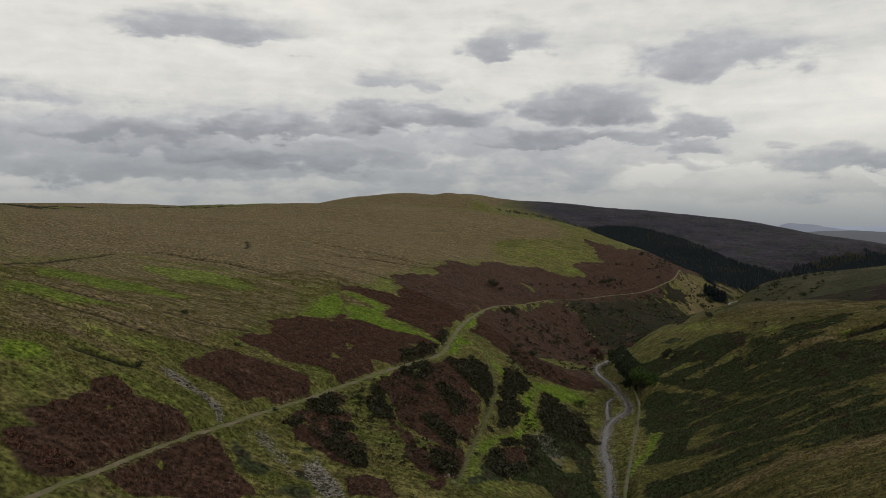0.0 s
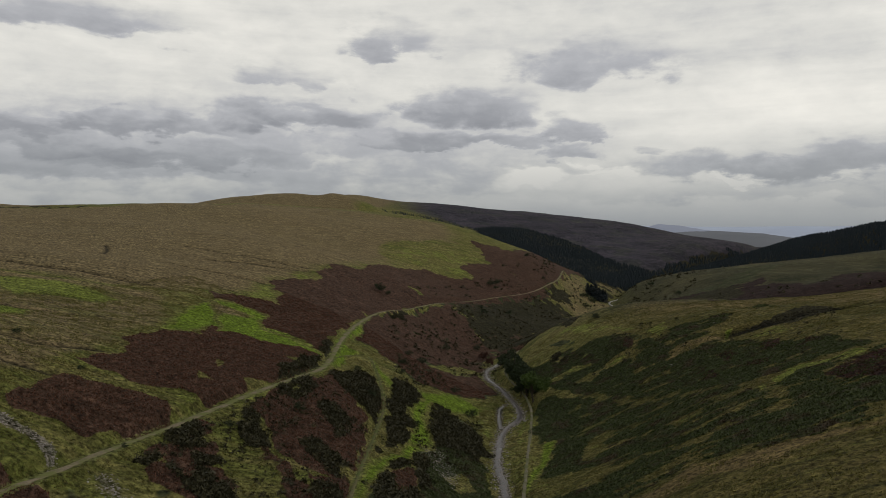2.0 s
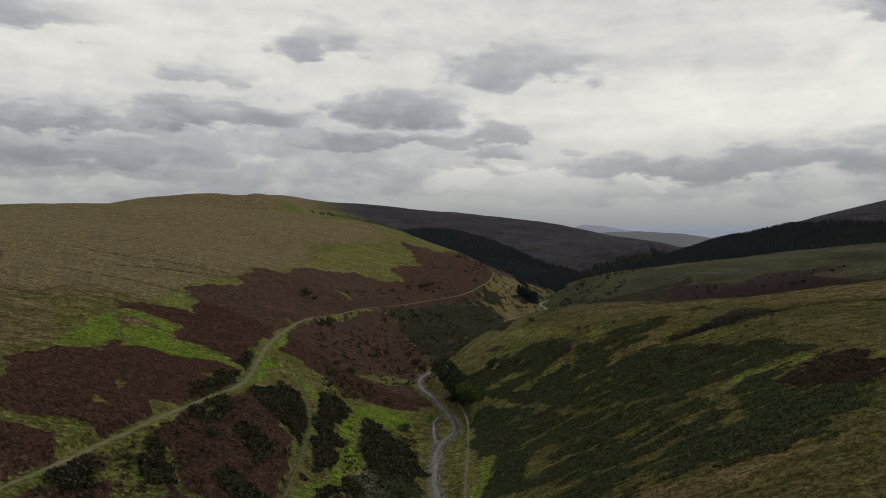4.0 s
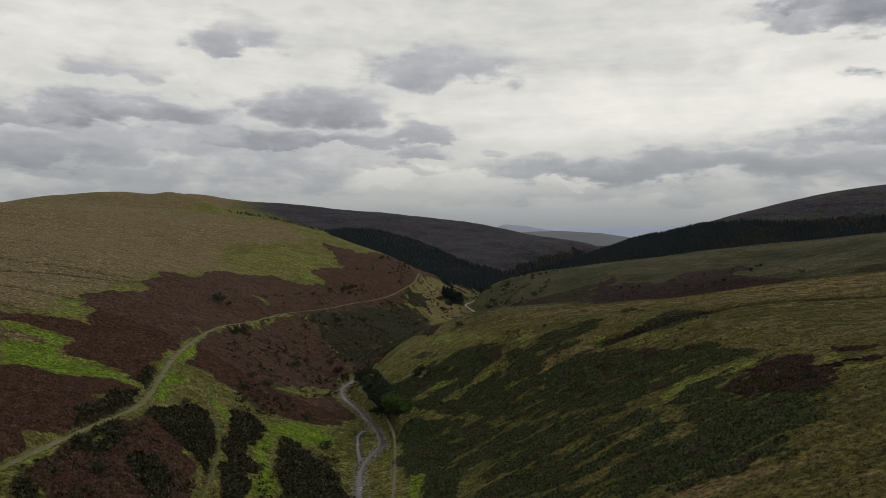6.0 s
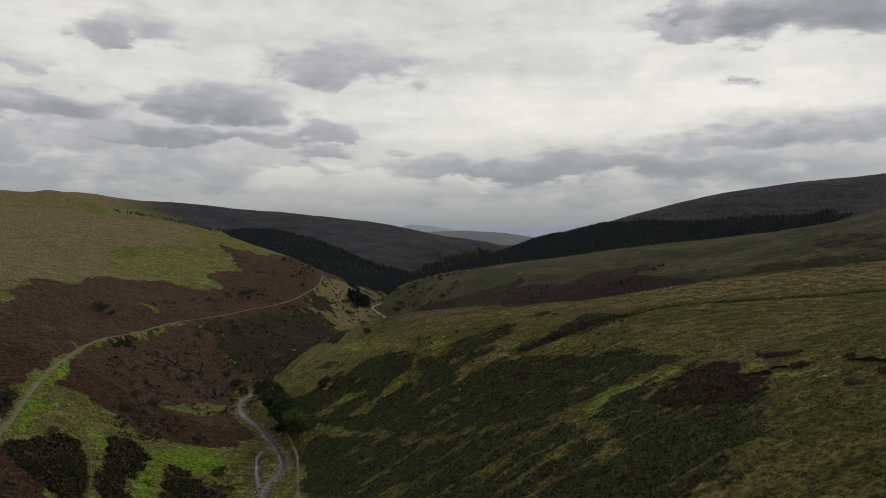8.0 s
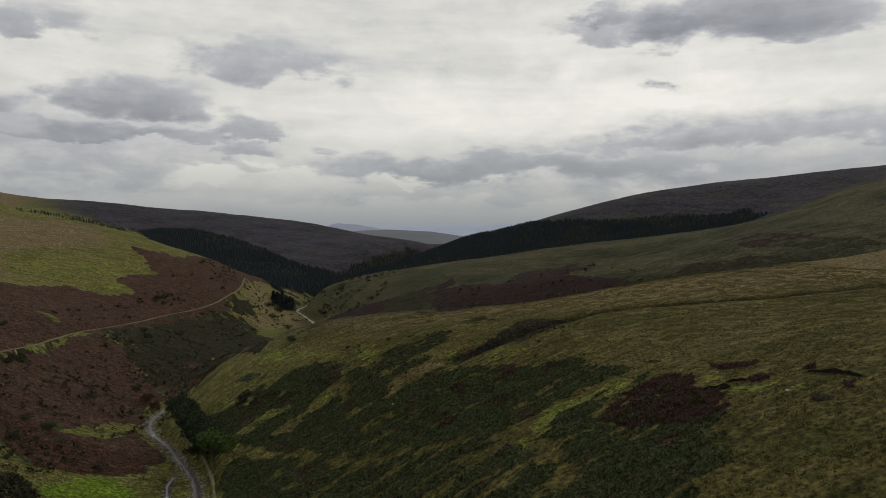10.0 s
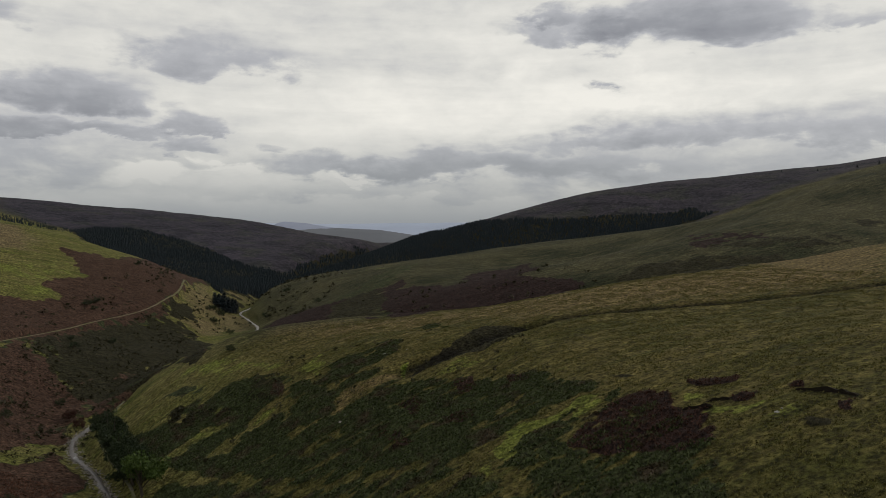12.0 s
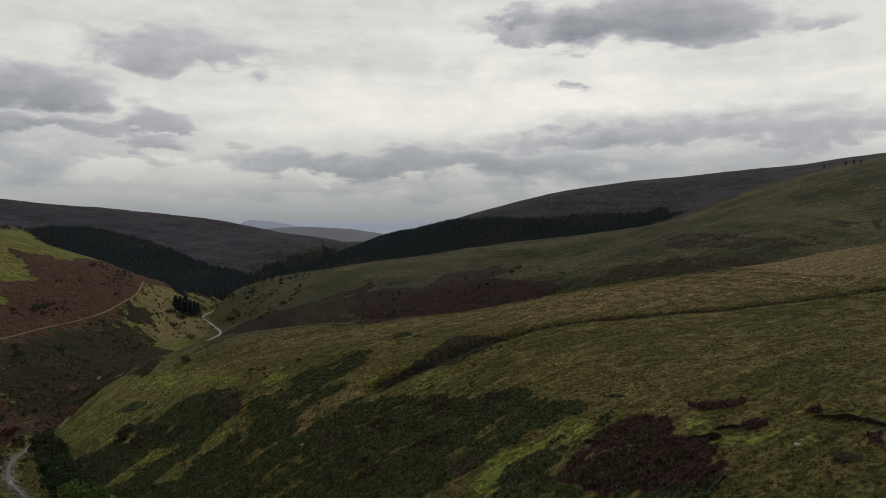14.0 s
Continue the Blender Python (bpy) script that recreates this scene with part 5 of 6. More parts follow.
# backdrop ridges; their haze is painted and emitted by the material
far_ridge("backdrop", HAZE_GREY, 4800, [(-70, -0.7), (-8, -0.62), (-1.9, -0.58), (1.5, -0.67), (5, -0.67), (9, -0.63), (13.6, -0.58), (18, -0.61), (70, -0.75)], -130, "faint blue plain and far hills on the horizon")
far_ridge("backdrop_hill", HAZE_BLUE, 4450, [(-5, -1.6), (-1.8, -1.1), (-0.9, -0.84), (-0.5, -0.58), (0, -0.49), (1.5, -0.58), (2.3, -0.76), (3.6, -0.94), (5, -1.12), (7.5, -1.5), (9, -2.0)], -130, "hazy blue flat-topped hill in the distance")
far_ridge("backdrop_moor", HAZE_MOOR, 3600, [(-4, -1.7), (0.6, -1.16), (2.3, -1.07), (4.1, -0.99), (5.9, -1.08), (7.6, -1.17), (9, -1.4), (11.3, -1.72), (14, -2.1)], -120, "hazy lower hill beyond the valley mouth")


# ---- woods, bushes and bracken ----
def in_outline(x, y, outline):
    odd = np.zeros(x.shape, bool)
    for (x1, y1), (x2, y2) in zip(outline, outline[1:] + outline[:1]):
        if y1 != y2:
            odd ^= ((y1 > y) != (y2 > y)) & (x < (x2 - x1) * (y - y1) / (y2 - y1) + x1)
    return odd


def tri_mesh(name, co, mat):
    """Loose triangles, three corners after three corners."""
    n = len(co) // 3
    me = bpy.data.meshes.new(name)
    me.vertices.add(n * 3)
    me.vertices.foreach_set("co", co.astype(np.float32).ravel())
    me.loops.add(n * 3)
    me.loops.foreach_set("vertex_index", np.arange(n * 3))
    me.polygons.add(n)
    me.polygons.foreach_set("loop_start", np.arange(0, n * 3, 3))
    me.update(calc_edges=True)
    me.materials.append(mat)
    return me


def tufts(rng, x, y, z, tall, wide, blades):
    """Leaning blades or sprays of leaf, so many to a plant."""
    n = len(x)
    out = np.zeros((n, blades, 3, 3))
    for b in range(blades):
        turn = rng.uniform(0, 2 * np.pi, n)
        lean = rng.uniform(0.15, 0.9, n)
        t, w = tall * rng.uniform(0.6, 1.2, n), wide * rng.uniform(0.6, 1.3, n)
        cx, cy = x + rng.normal(0, 0.3, n) * wide, y + rng.normal(0, 0.3, n) * wide
        out[:, b, 0] = np.stack([cx - np.sin(turn) * w / 2, cy + np.cos(turn) * w / 2, z + 0.1 * t], 1)
        out[:, b, 1] = np.stack([cx + np.sin(turn) * w / 2, cy - np.cos(turn) * w / 2, z + 0.1 * t], 1)
        out[:, b, 2] = np.stack([cx + np.cos(turn) * lean * t, cy + np.sin(turn) * lean * t, z + t], 1)
    return out.reshape(-1, 3)


def sprinkle(rng, count, kinds, box, least=0.35):
    """Places where these kinds of growth stand."""
    x, y = rng.uniform(box[0], box[1], count), rng.uniform(box[2], box[3], count)
    s = cover_shares(x, y, np.hypot(x, y))
    keep = sum(s[k] for k in kinds) * rng.uniform(0.4, 1.2, count) > least
    x, y = x[keep], y[keep]
    return x, y, land(x, y, {k: v[keep] for k, v in s.items()})


rng = np.random.default_rng(5)
x, y, z = sprinkle(rng, 170000, ("bracken",), (-165, -45, 10, 260))
tagged(new("bracken", tri_mesh("bracken", tufts(rng, x, y, z - 0.2, 0.4, 0.36, 3), FROND_RUST)), "rust-brown autumn bracken covering the hillside", "bracken", kind="stuff")
x, y, z = sprinkle(rng, 150000, ("fern",), (-55, 80, 100, 300))
tagged(new("green_bracken", tri_mesh("green_bracken", tufts(rng, x, y, z - 0.2, 0.45, 0.55, 3), FROND_GREEN)), "dark green bracken and bilberry on the spur", "bracken", kind="stuff")
x, y, z = sprinkle(rng, 60000, ("ruddy",), (15, 110, 95, 235))
tagged(new("heather", tri_mesh("heather", tufts(rng, x, y, z - 0.15, 0.4, 0.4, 3), LEAF_RUST)), "reddish brown faded heather on the spur", "heather", kind="stuff")

for box, count in (((-60, 190, 60, 330), 330000), ((-190, -40, 15, 230), 200000)):
    x, y = rng.uniform(box[0], box[1], count), rng.uniform(box[2], box[3], count)
    s = cover_shares(x, y, np.hypot(x, y))
    keep = (s["bracken"] + s["heath"] + s["lawn"] + s["fern"] + s["ruddy"] + s["stone"] < 0.35) & (value_noise(x / 2.5, y / 2.5, 81) + rng.uniform(-0.25, 0.25, count) > 0.0)
    for key, half in (("track", 1.8), ("trod", 0.9), ("footpath", 1.2), ("stream", 2.6)):
        keep &= from_line(x, y, BENCH[key][0], 6)[0] > half
    for line in DRAINS + [RAVINE]:
        keep &= from_line(x, y, smooth_line(line, 2.0)[0], 6)[0] > 2.6
    x, y = x[keep], y[keep]
    z = land(x, y, {k: v[keep] for k, v in s.items()})
    tagged(new("tussock_grass", tri_mesh("tussock_grass", tufts(rng, x, y, z - 0.1, 0.32, 0.34, 2), GRASS_PALE)), "pale tussocks of rough moor grass", "grass", kind="stuff")

for box, count in (((-60, 115, 95, 300), 90000), ((-190, -40, 15, 235), 120000)):
    x, y, z = sprinkle(rng, count, ("lawn",), box, 0.3)
    keep = np.ones(len(x), bool)
    for key, half in (("track", 1.6), ("trod", 0.7), ("footpath", 1.0), ("stream", 2.6)):
        keep &= from_line(x, y, BENCH[key][0], 6)[0] > half
    tagged(new("turf_grass", tri_mesh("turf_grass", tufts(rng, x[keep], y[keep], z[keep] - 0.05, 0.16, 0.3, 2), TURF)), "bright green grazed turf", "grass", kind="stuff")


def shrubs(rng, x, y, z, size):
    """Low rounded shrubs of many small sprays."""
    n, k = len(x), 12
    out = np.zeros((n, k, 3, 3))
    for b in range(k):
        a, e = rng.uniform(0, 2 * np.pi, n), rng.uniform(0.05, 1.0, n)
        r = size * rng.uniform(0.75, 1.1, n)
        c = np.stack([x + np.cos(a) * np.sqrt(1 - e**2) * r, y + np.sin(a) * np.sqrt(1 - e**2) * r, z + e * r * 1.05], 1)
        for j in range(3):
            out[:, b, j] = c + rng.normal(0, 0.42, (n, 3)) * size[:, None]
    return out.reshape(-1, 3)


x, y, z = sprinkle(rng, 130000, ("heath",), (-135, -30, 60, 330), 0.45)
thin = (from_line(x, y, BENCH["track"][0], 6)[0] > 2.8) & (from_line(x, y, BENCH["trod"][0], 6)[0] > 1.4)
x, y, z = x[thin], y[thin], z[thin]
sets = [(x, y, z, rng.uniform(0.25, 0.8, len(x)))]
# gorse and thorn strewn over the banks
for outline, count, lo, hi in (
    ([(-92, 70), (-95, 195), (-75, 180), (-45, 80)], 800, 0.25, 0.8),
    ([(-125, 300), (-105, 600), (-60, 600), (-66, 250), (-84, 205)], 1000, 0.3, 1.1),
    ([(-150, 400), (-100, 800), (-85, 790), (-80, 600), (-110, 400)], 260, 0.5, 1.6),
    ([(-88, 590), (-75, 770), (-30, 720), (-25, 620), (-50, 590)], 90, 0.5, 1.5),
    ([(-70, 190), (-52, 215), (-40, 160), (-45, 110)], 260, 0.3, 0.9),
    ([(-66, 330), (-50, 420), (-92, 420), (-92, 300)], 70, 0.4, 1.1),
    ([(-60, 850), (0, 560), (30, 560), (60, 760), (20, 900)], 260, 0.6, 1.8),
    ([(-30, 230), (60, 170), (70, 250), (0, 300)], 240, 0.3, 0.9),
    ([(60, 400), (180, 420), (200, 500), (40, 540)], 150, 0.5, 1.6),
):
    o = np.array(outline, float)
    px, py = rng.uniform(o[:, 0].min(), o[:, 0].max(), count * 3), rng.uniform(o[:, 1].min(), o[:, 1].max(), count * 3)
    keep = in_outline(px, py, outline) & (value_noise(px / 14, py / 14, 41) + rng.uniform(-0.3, 0.3, count * 3) > 0.0)
    for key, half in (("track", 3.2), ("trod", 1.6), ("footpath", 1.8), ("stream", 2.5)):
        keep &= from_line(px, py, BENCH[key][0], 6)[0] > half
    px, py = px[keep][:count], py[keep][:count]
    sets.append((px, py, height_at(px, py), rng.uniform(lo, hi, len(px)) ** 1.3))
co = np.concatenate([shrubs(rng, *s) for s in sets])
tagged(new("gorse", tri_mesh("gorse", co, GORSE)), "dark gorse and heather bushes strewn over the banks", "shrubs", kind="stuff")


def conifers(rng, x, y, z, tall):
    """Narrow spruces, three drooping tiers each."""
    n, sides, tiers = len(x), 6, 3
    out = np.zeros((n, tiers, sides, 3, 3))
    turn = rng.uniform(0, 6.28, n)
    for t in range(tiers):
        base, top = tall * (0.02 + 0.27 * t), tall * (0.52 + 0.24 * t)
        r = tall * (0.25 - 0.065 * t) * rng.uniform(0.85, 1.15, n)
        for s in range(sides):
            a0, a1 = turn + 6.283 * s / sides + t, turn + 6.283 * (s + 1) / sides + t
            jag = rng.uniform(0.75, 1.15, n)
            out[:, t, s, 0] = np.stack([x + np.cos(a0) * r * jag, y + np.sin(a0) * r * jag, z + base], 1)
            out[:, t, s, 1] = np.stack([x + np.cos(a1) * r, y + np.sin(a1) * r, z + base], 1)
            out[:, t, s, 2] = np.stack([x, y, z + top], 1)
    return out.reshape(-1, 3)


def plantation(name, outline, gap, lo, hi, share, label):
    o = np.array(outline, float)
    lo_, hi_ = o.min(0), o.max(0)
    count = int(np.prod(hi_ - lo_) / gap**2)
    px, py = rng.uniform(lo_[0], hi_[0], count), rng.uniform(lo_[1], hi_[1], count)
    keep = in_outline(px + value_noise(px / 30, py / 30, 51) * 16, py + value_noise(px / 30, py / 30, 52) * 16, outline) & (rng.uniform(0, 1, px.shape) < share)
    px, py = px[keep], py[keep]
    tall = rng.uniform(lo, hi, len(px)) * (1 + 0.35 * value_noise(px / 60, py / 60, 53))
    tagged(new(name, tri_mesh(name, conifers(rng, px, py, plain_land(px, py) - 0.5, tall), NEEDLE)), label, "conifers", kind="stuff")


plantation("spruce_plantation", PLANTATION, 2.7, 3.5, 6.5, 0.97, "dense dark spruce plantation on the far valley side")
plantation("scattered_spruce", SCATTERED, 5.0, 2.5, 5.5, 0.7, "scattered dark spruces along the plantation edge")
plantation("spruce_forest", FOREST, 3.1, 4, 7.5, 0.97, "dense dark spruce forest below the eastern hill")
plantation("valley_wood", VALLEY_WOOD, 3.0, 3.5, 7, 0.9, "dark mixed wood filling the valley bottom")


def part(name, verts, faces, mat, parent, label="", smooth_faces=True):
    me = bpy.data.meshes.new(name)
    me.from_pydata([tuple(v) for v in verts], [], [tuple(f) for f in faces])
    me.polygons.foreach_set("use_smooth", np.full(len(me.polygons), smooth_faces))
    me.materials.append(mat)
    ob = new(name, me)
    ob.parent = parent
    if label:
        ob["label"] = label
    return ob


def tube(path, radii, sides, verts, faces):
    """A tapered limb along a path."""
    start = len(verts)
    for i, (p, r) in enumerate(zip(path, radii)):
        d = Vector(path[min(i + 1, len(path) - 1)]) - Vector(path[max(i - 1, 0)])
        q = d.to_track_quat("Z", "Y")
        for k in range(sides):
            a = 2 * math.pi * k / sides
            verts.append(Vector(p) + q @ Vector((math.cos(a) * r, math.sin(a) * r, 0)))
    for i in range(len(path) - 1):
        for k in range(sides):
            a, b = start + i * sides + k, start + i * sides + (k + 1) % sides
            faces.append((a, b, b + sides, a + sides))


def broadleaf(name, seed, tall, spread, leaf, leaves, label, category="tree", group=""):
    """A tree or thorn bush: forked trunk, limbs and a crown of leaf clumps with gaps."""
    r = np.random.default_rng(seed)
    root = tagged(new(name), label, category, group)
    verts, faces, tips = [], [], []
    fork = tall * 0.20
    lean = r.normal(0, 0.05, 2) * tall
    thick = tall * 0.028
    tube([(0, 0, -0.4), (lean[0] * 0.3, lean[1] * 0.3, fork * 0.5), (lean[0] * 0.6, lean[1] * 0.6, fork), (lean[0], lean[1], tall * 0.62), (lean[0] * 1.3, lean[1] * 1.3, tall * 0.88)],
         [thick * 1.3, thick, thick * 0.85, thick * 0.5, thick * 0.15], 7, verts, faces)
    tips.append((lean[0] * 1.2, lean[1] * 1.2, tall * 0.84))
    for i in range(8):
        a = 2 * math.pi * (i + r.uniform(-0.3, 0.3)) / 8
        h0 = fork * r.uniform(0.7, 1.5)
        out, up = spread * r.uniform(0.5, 0.9), tall * r.uniform(0.26, 0.80)
        mid = (math.cos(a) * out * 0.5, math.sin(a) * out * 0.5, (h0 + up) * 0.55)
        end = (math.cos(a) * out, math.sin(a) * out, up)
        tube([(lean[0] * 0.5, lean[1] * 0.5, h0), mid, end], [thick * 0.5, thick * 0.3, thick * 0.08], 5, verts, faces)
        tips += [end, tuple((np.array(mid) + np.array(end)) / 2 + r.normal(0, 0.08, 3) * spread)]
    part("trunk", verts, faces, BARK, root, "grey-brown bark")
    tips = np.array(tips)
    centres = np.concatenate([tips, tips[r.integers(0, len(tips), 18)] + r.normal(0, 0.22, (18, 3)) * spread])
    centres[:, 2] = np.clip(centres[:, 2], tall * 0.16, tall * 0.9)
    size = spread * r.uniform(0.20, 0.36, len(centres))
    pick = r.integers(0, len(centres), leaves)
    way = r.normal(0, 1, (leaves, 3))
    way /= np.linalg.norm(way, axis=1)[:, None]
    at = centres[pick] + way * (size[pick] * r.uniform(0.55, 1.05, leaves) ** 0.5)[:, None] * np.array([1, 1, 0.8])
    at[:, 2] = np.maximum(at[:, 2], tall * 0.08)
    tri = at[:, None, :] + r.normal(0, 1, (leaves, 3, 3)) * spread * 0.045
    me = tri_mesh("crown", tri.reshape(-1, 3), leaf)
    crown = new("crown", me)
    crown.parent = root
    return root


def plant(ob, x, y, size=1.0, turn=0.0):
    ob.matrix_basis = Matrix.Translation((x, y, float(height_at(x, y)[0]) - 0.1)) @ Matrix.Rotation(turn, 4, "Z") @ Matrix.Diagonal((size, size, size, 1))
    return ob


# the trees by the stream
for i, (x, y, tall, spread, leaf, label) in enumerate((
    (-38.6, 244.0, 9.6, 5.0, LEAF_GREEN, "bright green leafy tree at the head of the streamside row"),
    (-43.0, 254.0, 9.4, 4.4, LEAF_DARK, "dark leafy alder beside the stream path"),
    (-47.0, 264.0, 9.6, 4.4, LEAF_DARK, "dark leafy alder beside the stream path"),
    (-51.5, 274.0, 9.0, 4.2, LEAF_DARK, "dark leafy alder beside the stream path"),
    (-55.0, 285.0, 9.4, 4.6, LEAF_DARK, "dark leafy alder beside the stream path"),
    (-59.5, 297.0, 8.6, 4.4, LEAF_DARK, "dark leafy alder beside the stream path"),
    (-46.5, 258.0, 5.4, 3.2, LEAF_DARK, "low dark willow on the stream bank"),
    (-52.0, 279.0, 5.6, 3.2, LEAF_GREEN, "low green willow on the stream bank"),
    (-66.0, 315.0, 5.0, 3.2, LEAF_DARK, "low dark willow on the stream bank"),
    (-78.0, 334.0, 2.8, 2.0, LEAF_RUST, "bare purplish sallow beside the stream"),
    (-83.5, 342.0, 3.0, 2.2, LEAF_RUST, "bare purplish sallow beside the stream"),
)):
    plant(broadleaf("tree", 100 + i, tall * 1.4, spread * 1.15, leaf, 5200, label, "tree", "trees by the stream"), x, y)
plant(broadleaf("rowan", 131, 4.6, 2.6, LEAF_RUST, 900, "thin russet rowan alone on the grassy spur"), -2.0, 264.0)

# thorn bushes on their own
thorns = [broadleaf("thorn_bush", 140 + i, 3.4, 2.3, LEAF_DARK, 1500, "lone dark hawthorn bush on the open hillside", "bush", "hawthorn bushes") for i in range(3)]
for i, (x, y, size) in enumerate((
    (-151.5, 357, 1.6), (-147.5, 360, 0.8), (-97.5, 315, 1.1), (-81, 127, 0.75), (-84.7, 101, 0.55), (-139.7, 94, 0.45), (-109.4, 52.4, 0.42), (-89.2, 72.4, 0.32), (-57, 216, 0.95),
    (-121.4, 541, 1.4), (-124.0, 530, 1.3), (-119, 528, 0.9), (-92.2, 236, 0.9), (-98, 259, 0.8), (-80, 174, 0.7), (-91.6, 260, 1.0), (-115, 648, 1.3), (-53.4, 658, 1.7),
    (-20.8, 328, 0.9), (-61, 654, 1.6), (-59, 661, 1.5), (-52, 664, 1.2), (-55, 624, 1.5), (-64.6, 175, 0.6), (-87.1, 221, 0.7), (-94.1, 194, 0.6), (-117.6, 91, 0.35), (-92, 360, 1.0),
    (-70, 238, 0.8), (-105, 430, 1.1), (-112, 450, 1.0), (-98, 480, 1.1), (-40, 585, 1.3), (-15, 640, 1.5), (2, 700, 1.5), (25, 600, 1.2),
)):
    source = thorns[i % 3]
    ob = source if i < 3 else copy_thing(source, Matrix())
    plant(ob, x, y, size, i * 1.7)


def pine(name, seed, tall, label, category="conifer", group=""):
    r = np.random.default_rng(seed)
    root = tagged(new(name), label, category, group)
    verts, faces = [], []
    tube([(0, 0, -0.4), (0, 0, tall * 0.5), (0, 0, tall * 0.96)], [tall * 0.022, tall * 0.014, tall * 0.004], 6, verts, faces)
    part("trunk", verts, faces, BARK, root)
    leaves = 700
    h = r.uniform(0.10, 1.0, leaves)
    a = r.uniform(0, 6.283, leaves)
    reach = tall * 0.42 * (1.04 - h) ** 0.8 * r.uniform(0.55, 1.05, leaves) * (0.8 + 0.3 * np.sin(h * 38 + a * 2))
    at = np.stack([np.cos(a) * reach, np.sin(a) * reach, h * tall - reach * 0.25], 1)
    tri = at[:, None, :] + r.normal(0, 1, (leaves, 3, 3)) * np.array([0.05, 0.05, 0.025]) * tall
    crown = new("crown", tri_mesh("crown", tri.reshape(-1, 3), NEEDLE))
    crown.parent = root
    return root


pines = [pine("pine", 170 + i, 15.0, "tall dark pine in the valley copse", "conifer", "pines of the copse") for i in range(2)]
for i, (x, y, size) in enumerate(((-57, 690, 1.0), (-53, 697, 0.95), (-50, 706, 1.05), (-47, 716, 0.95), (-45, 724, 0.8), (-54, 712, 1.1), (-58, 704, 0.9), (-61, 698, 0.85), (-55, 701, 1.0), (-52, 690, 0.8), (-49, 699, 0.9), (-60, 692, 0.75), (-46, 708, 0.85))):
    plant(pines[i] if i < 2 else copy_thing(pines[i % 2], Matrix()), x, y, 0.8 * size, i * 2.1)
for i, (x, y, size) in enumerate(((805, 905, 0.8), (820, 882, 0.9), (824, 872, 1.0), (830, 866, 0.8), (752, 1110, 0.6), (800, 1058, 0.7), (803, 980, 0.6))):
    ob = copy_thing(pines[i % 2], Matrix())
    ob.name = "ridge_pine"
    tagged(ob, "single pine standing on the far ridge line", "conifer", "pines on the ridge")
    plant(ob, x, y, 0.4 * size, i * 2.1)


# ---- stones ----
def stones(rng, x, y, z, size):
    """Angular stones, eight faces each."""
    n = len(x)
    ax = np.array([(1, 0, 0), (0, 1, 0), (-1, 0, 0), (0, -1, 0)], float)
    out = np.zeros((n, 8, 3, 3))
    c = np.stack([x, y, z], 1)
    turn = rng.uniform(0, 6.28, n)
    ring = []
    for k in range(4):
        a, r = turn + k * 1.5708 + rng.normal(0, 0.25, n), size * rng.uniform(0.6, 1.2, n)
        ring.append(c + np.stack([np.cos(a) * r, np.sin(a) * r, size * rng.uniform(-0.1, 0.3, n)], 1))
    top, foot = c + np.stack([size * rng.normal(0, 0.2, n), size * rng.normal(0, 0.2, n), size * rng.uniform(0.4, 0.8, n)], 1), c - np.array([0, 0, 0.3]) * size[:, None]
    for k in range(4):
        out[:, k] = np.stack([ring[k], ring[(k + 1) % 4], top], 1)
        out[:, 4 + k] = np.stack([ring[(k + 1) % 4], ring[k], foot], 1)
    return out.reshape(-1, 3)


x, y, z = sprinkle(rng, 60000, ("stone",), (-110, -40, 45, 165), 0.3)
pick = rng.permutation(len(x))[:1500]
tagged(new("scree", tri_mesh("scree", stones(rng, x[pick], y[pick], z[pick], rng.uniform(0.08, 0.42, len(pick)) ** 1.2), STONE)), "loose grey scree stones in the gullies", "stones", kind="stuff")
pts, run, level = BENCH["stream"]
at = rng.uniform(20, 330, 3600)
off = rng.normal(0, 1.5, 3600)
sx, sy = np.interp(at, run, pts[:, 0]) + off, np.interp(at, run, pts[:, 1]) + rng.normal(0, 0.5, 3600)
tagged(new("stream_stones", tri_mesh("stream_stones", stones(rng, sx, sy, np.interp(at, run, level) + 0.15, rng.uniform(0.12, 0.55, 3600) ** 1.2), STONE)), "grey boulders and cobbles in the stream bed", "stones", kind="stuff")


def boulder(seed, size, mat, label):
    r = np.random.default_rng(seed)
    bm = bmesh.new()
    bmesh.ops.create_icosphere(bm, subdivisions=2, radius=size)
    for v in bm.verts:
        k = 1 + 0.35 * noise.noise(v.co * (1.6 / size) + Vector((seed, 0, 0))) + 0.15 * noise.noise(v.co * (4 / size))
        v.co = Vector((v.co.x * k * 1.2, v.co.y * k, max(v.co.z * k * 0.7, -0.2 * size)))
    me = bpy.data.meshes.new("boulder")
    bm.to_mesh(me)
    me.materials.append(mat)
    return tagged(new("boulder", me), label, "boulder", "boulders on the hillsides")


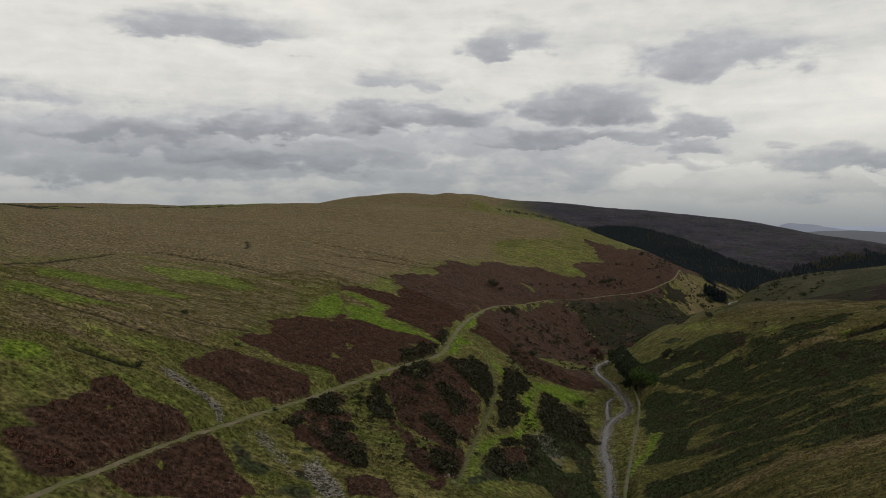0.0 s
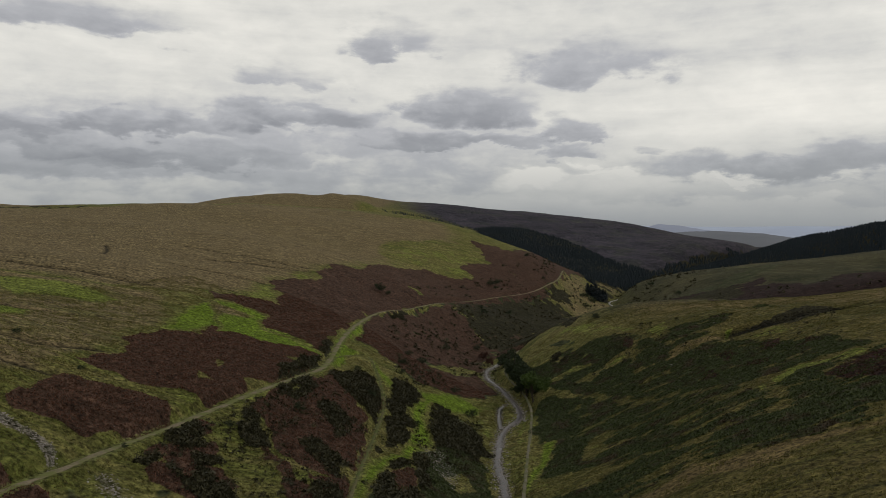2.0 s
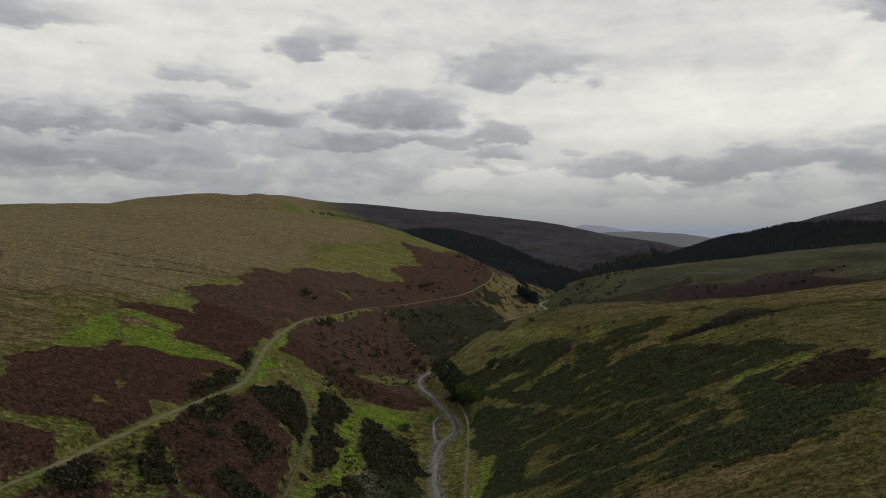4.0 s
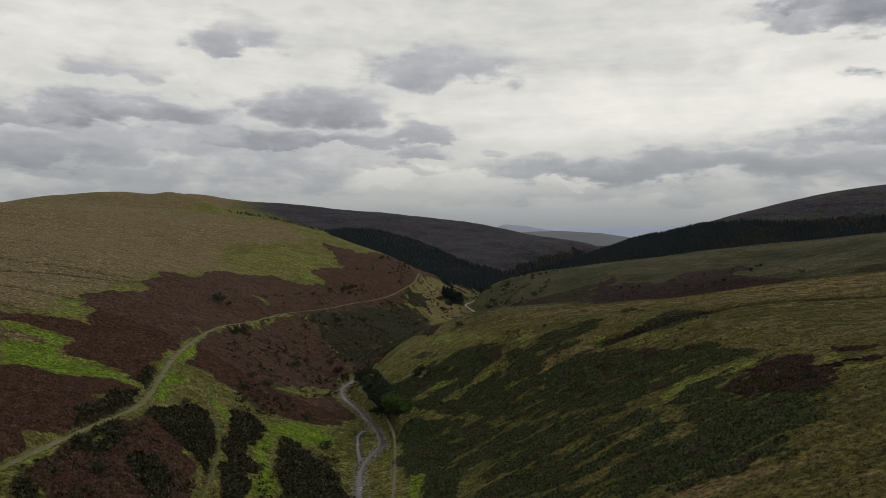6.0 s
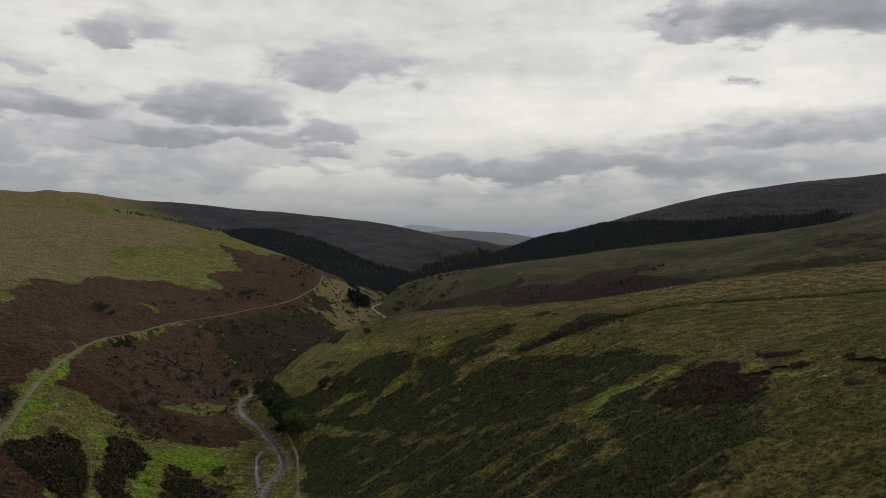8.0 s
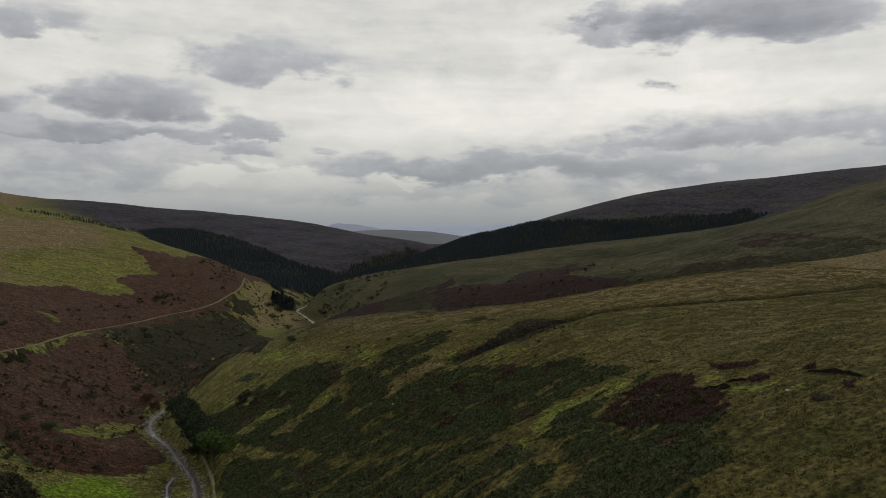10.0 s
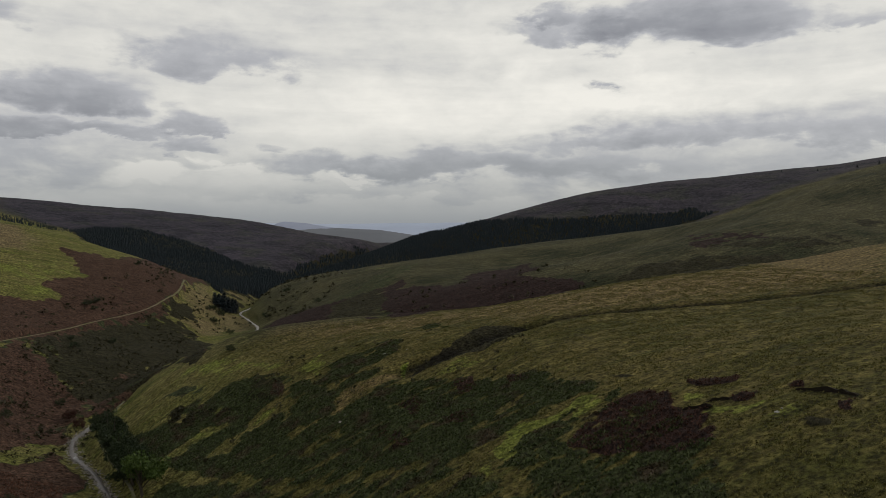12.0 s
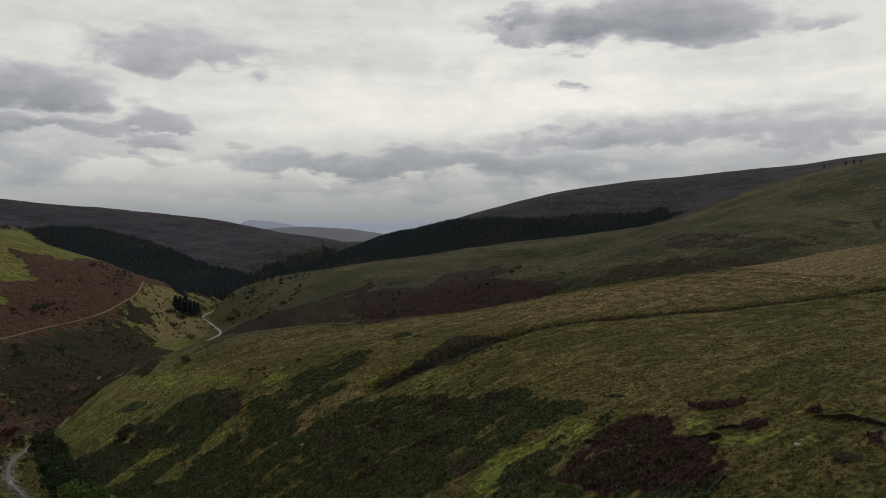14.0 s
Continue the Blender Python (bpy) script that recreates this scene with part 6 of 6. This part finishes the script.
for i, (x, y, size) in enumerate(((76.7, 136.2, 0.8), (77.9, 136.6, 0.5), (28.8, 264.4, 0.9), (31.2, 262.5, 0.7), (33.2, 261.7, 0.8), (14.5, 228.9, 0.9), (16, 231, 0.5), (96, 295.8, 0.7), (-106.5, 55.5, 0.45), (-84.3, 58, 0.5),
                                  (-95.6, 76.7, 0.4), (-90.9, 95.2, 0.4), (-74.1, 41.4, 0.35), (-72.6, 38.3, 0.35), (5, 260, 0.5), (38, 259.4, 0.5), (-100, 196, 0.5), (-103, 190, 0.4))):
    plant(boulder(i + 1, size, PALE_STONE if i % 3 == 0 else STONE, "weathered pale boulder lying in the rough grass" if i % 3 == 0 else "grey lichened boulder lying in the rough grass"), x, y, 0.55, i * 1.3)


def peat_bank(line):
    """A short cut face of bare peat, standing a step above the turf in front of it."""
    pts, run = smooth_line(line, 0.5)
    n = len(pts)
    e = 1.0
    gx_, gy_ = height_at(pts[:, 0] + e, pts[:, 1]) - height_at(pts[:, 0] - e, pts[:, 1]), height_at(pts[:, 0], pts[:, 1] + e) - height_at(pts[:, 0], pts[:, 1] - e)
    up = np.stack([gx_, gy_], 1).mean(0)
    up /= np.hypot(*up)
    if up[0] < 0:
        up = -up
    k = np.arange(n) * 0.6
    rise = (0.65 + 0.5 * value_noise(k, k * 0, 91)) * np.sin(np.linspace(0.12, math.pi - 0.12, n)) ** 0.5
    verts, faces = [], []
    for i in range(n):
        z0 = float(height_at(*pts[i])[0])
        for push, lift in ((-0.05, -0.3), (0.05, 0.45 * rise[i]), (0.12, rise[i]), (0.8, rise[i] * 0.8), (1.6, -0.3)):
            q = pts[i] + up * push
            verts.append((q[0], q[1], z0 + lift))
    for i in range(n - 1):
        for j in range(4):
            a = i * 5 + j
            faces.append((a, a + 5, a + 6, a + 1))
    me = bpy.data.meshes.new("peat_bank")
    me.from_pydata(verts, [], faces)
    me.materials.append(PEAT)
    tagged(new("peat_bank", me), "short black cut face of bare peat in the turf", "peat bank", "peat cuttings on the spur")


for line in CUTS:
    peat_bank(line)
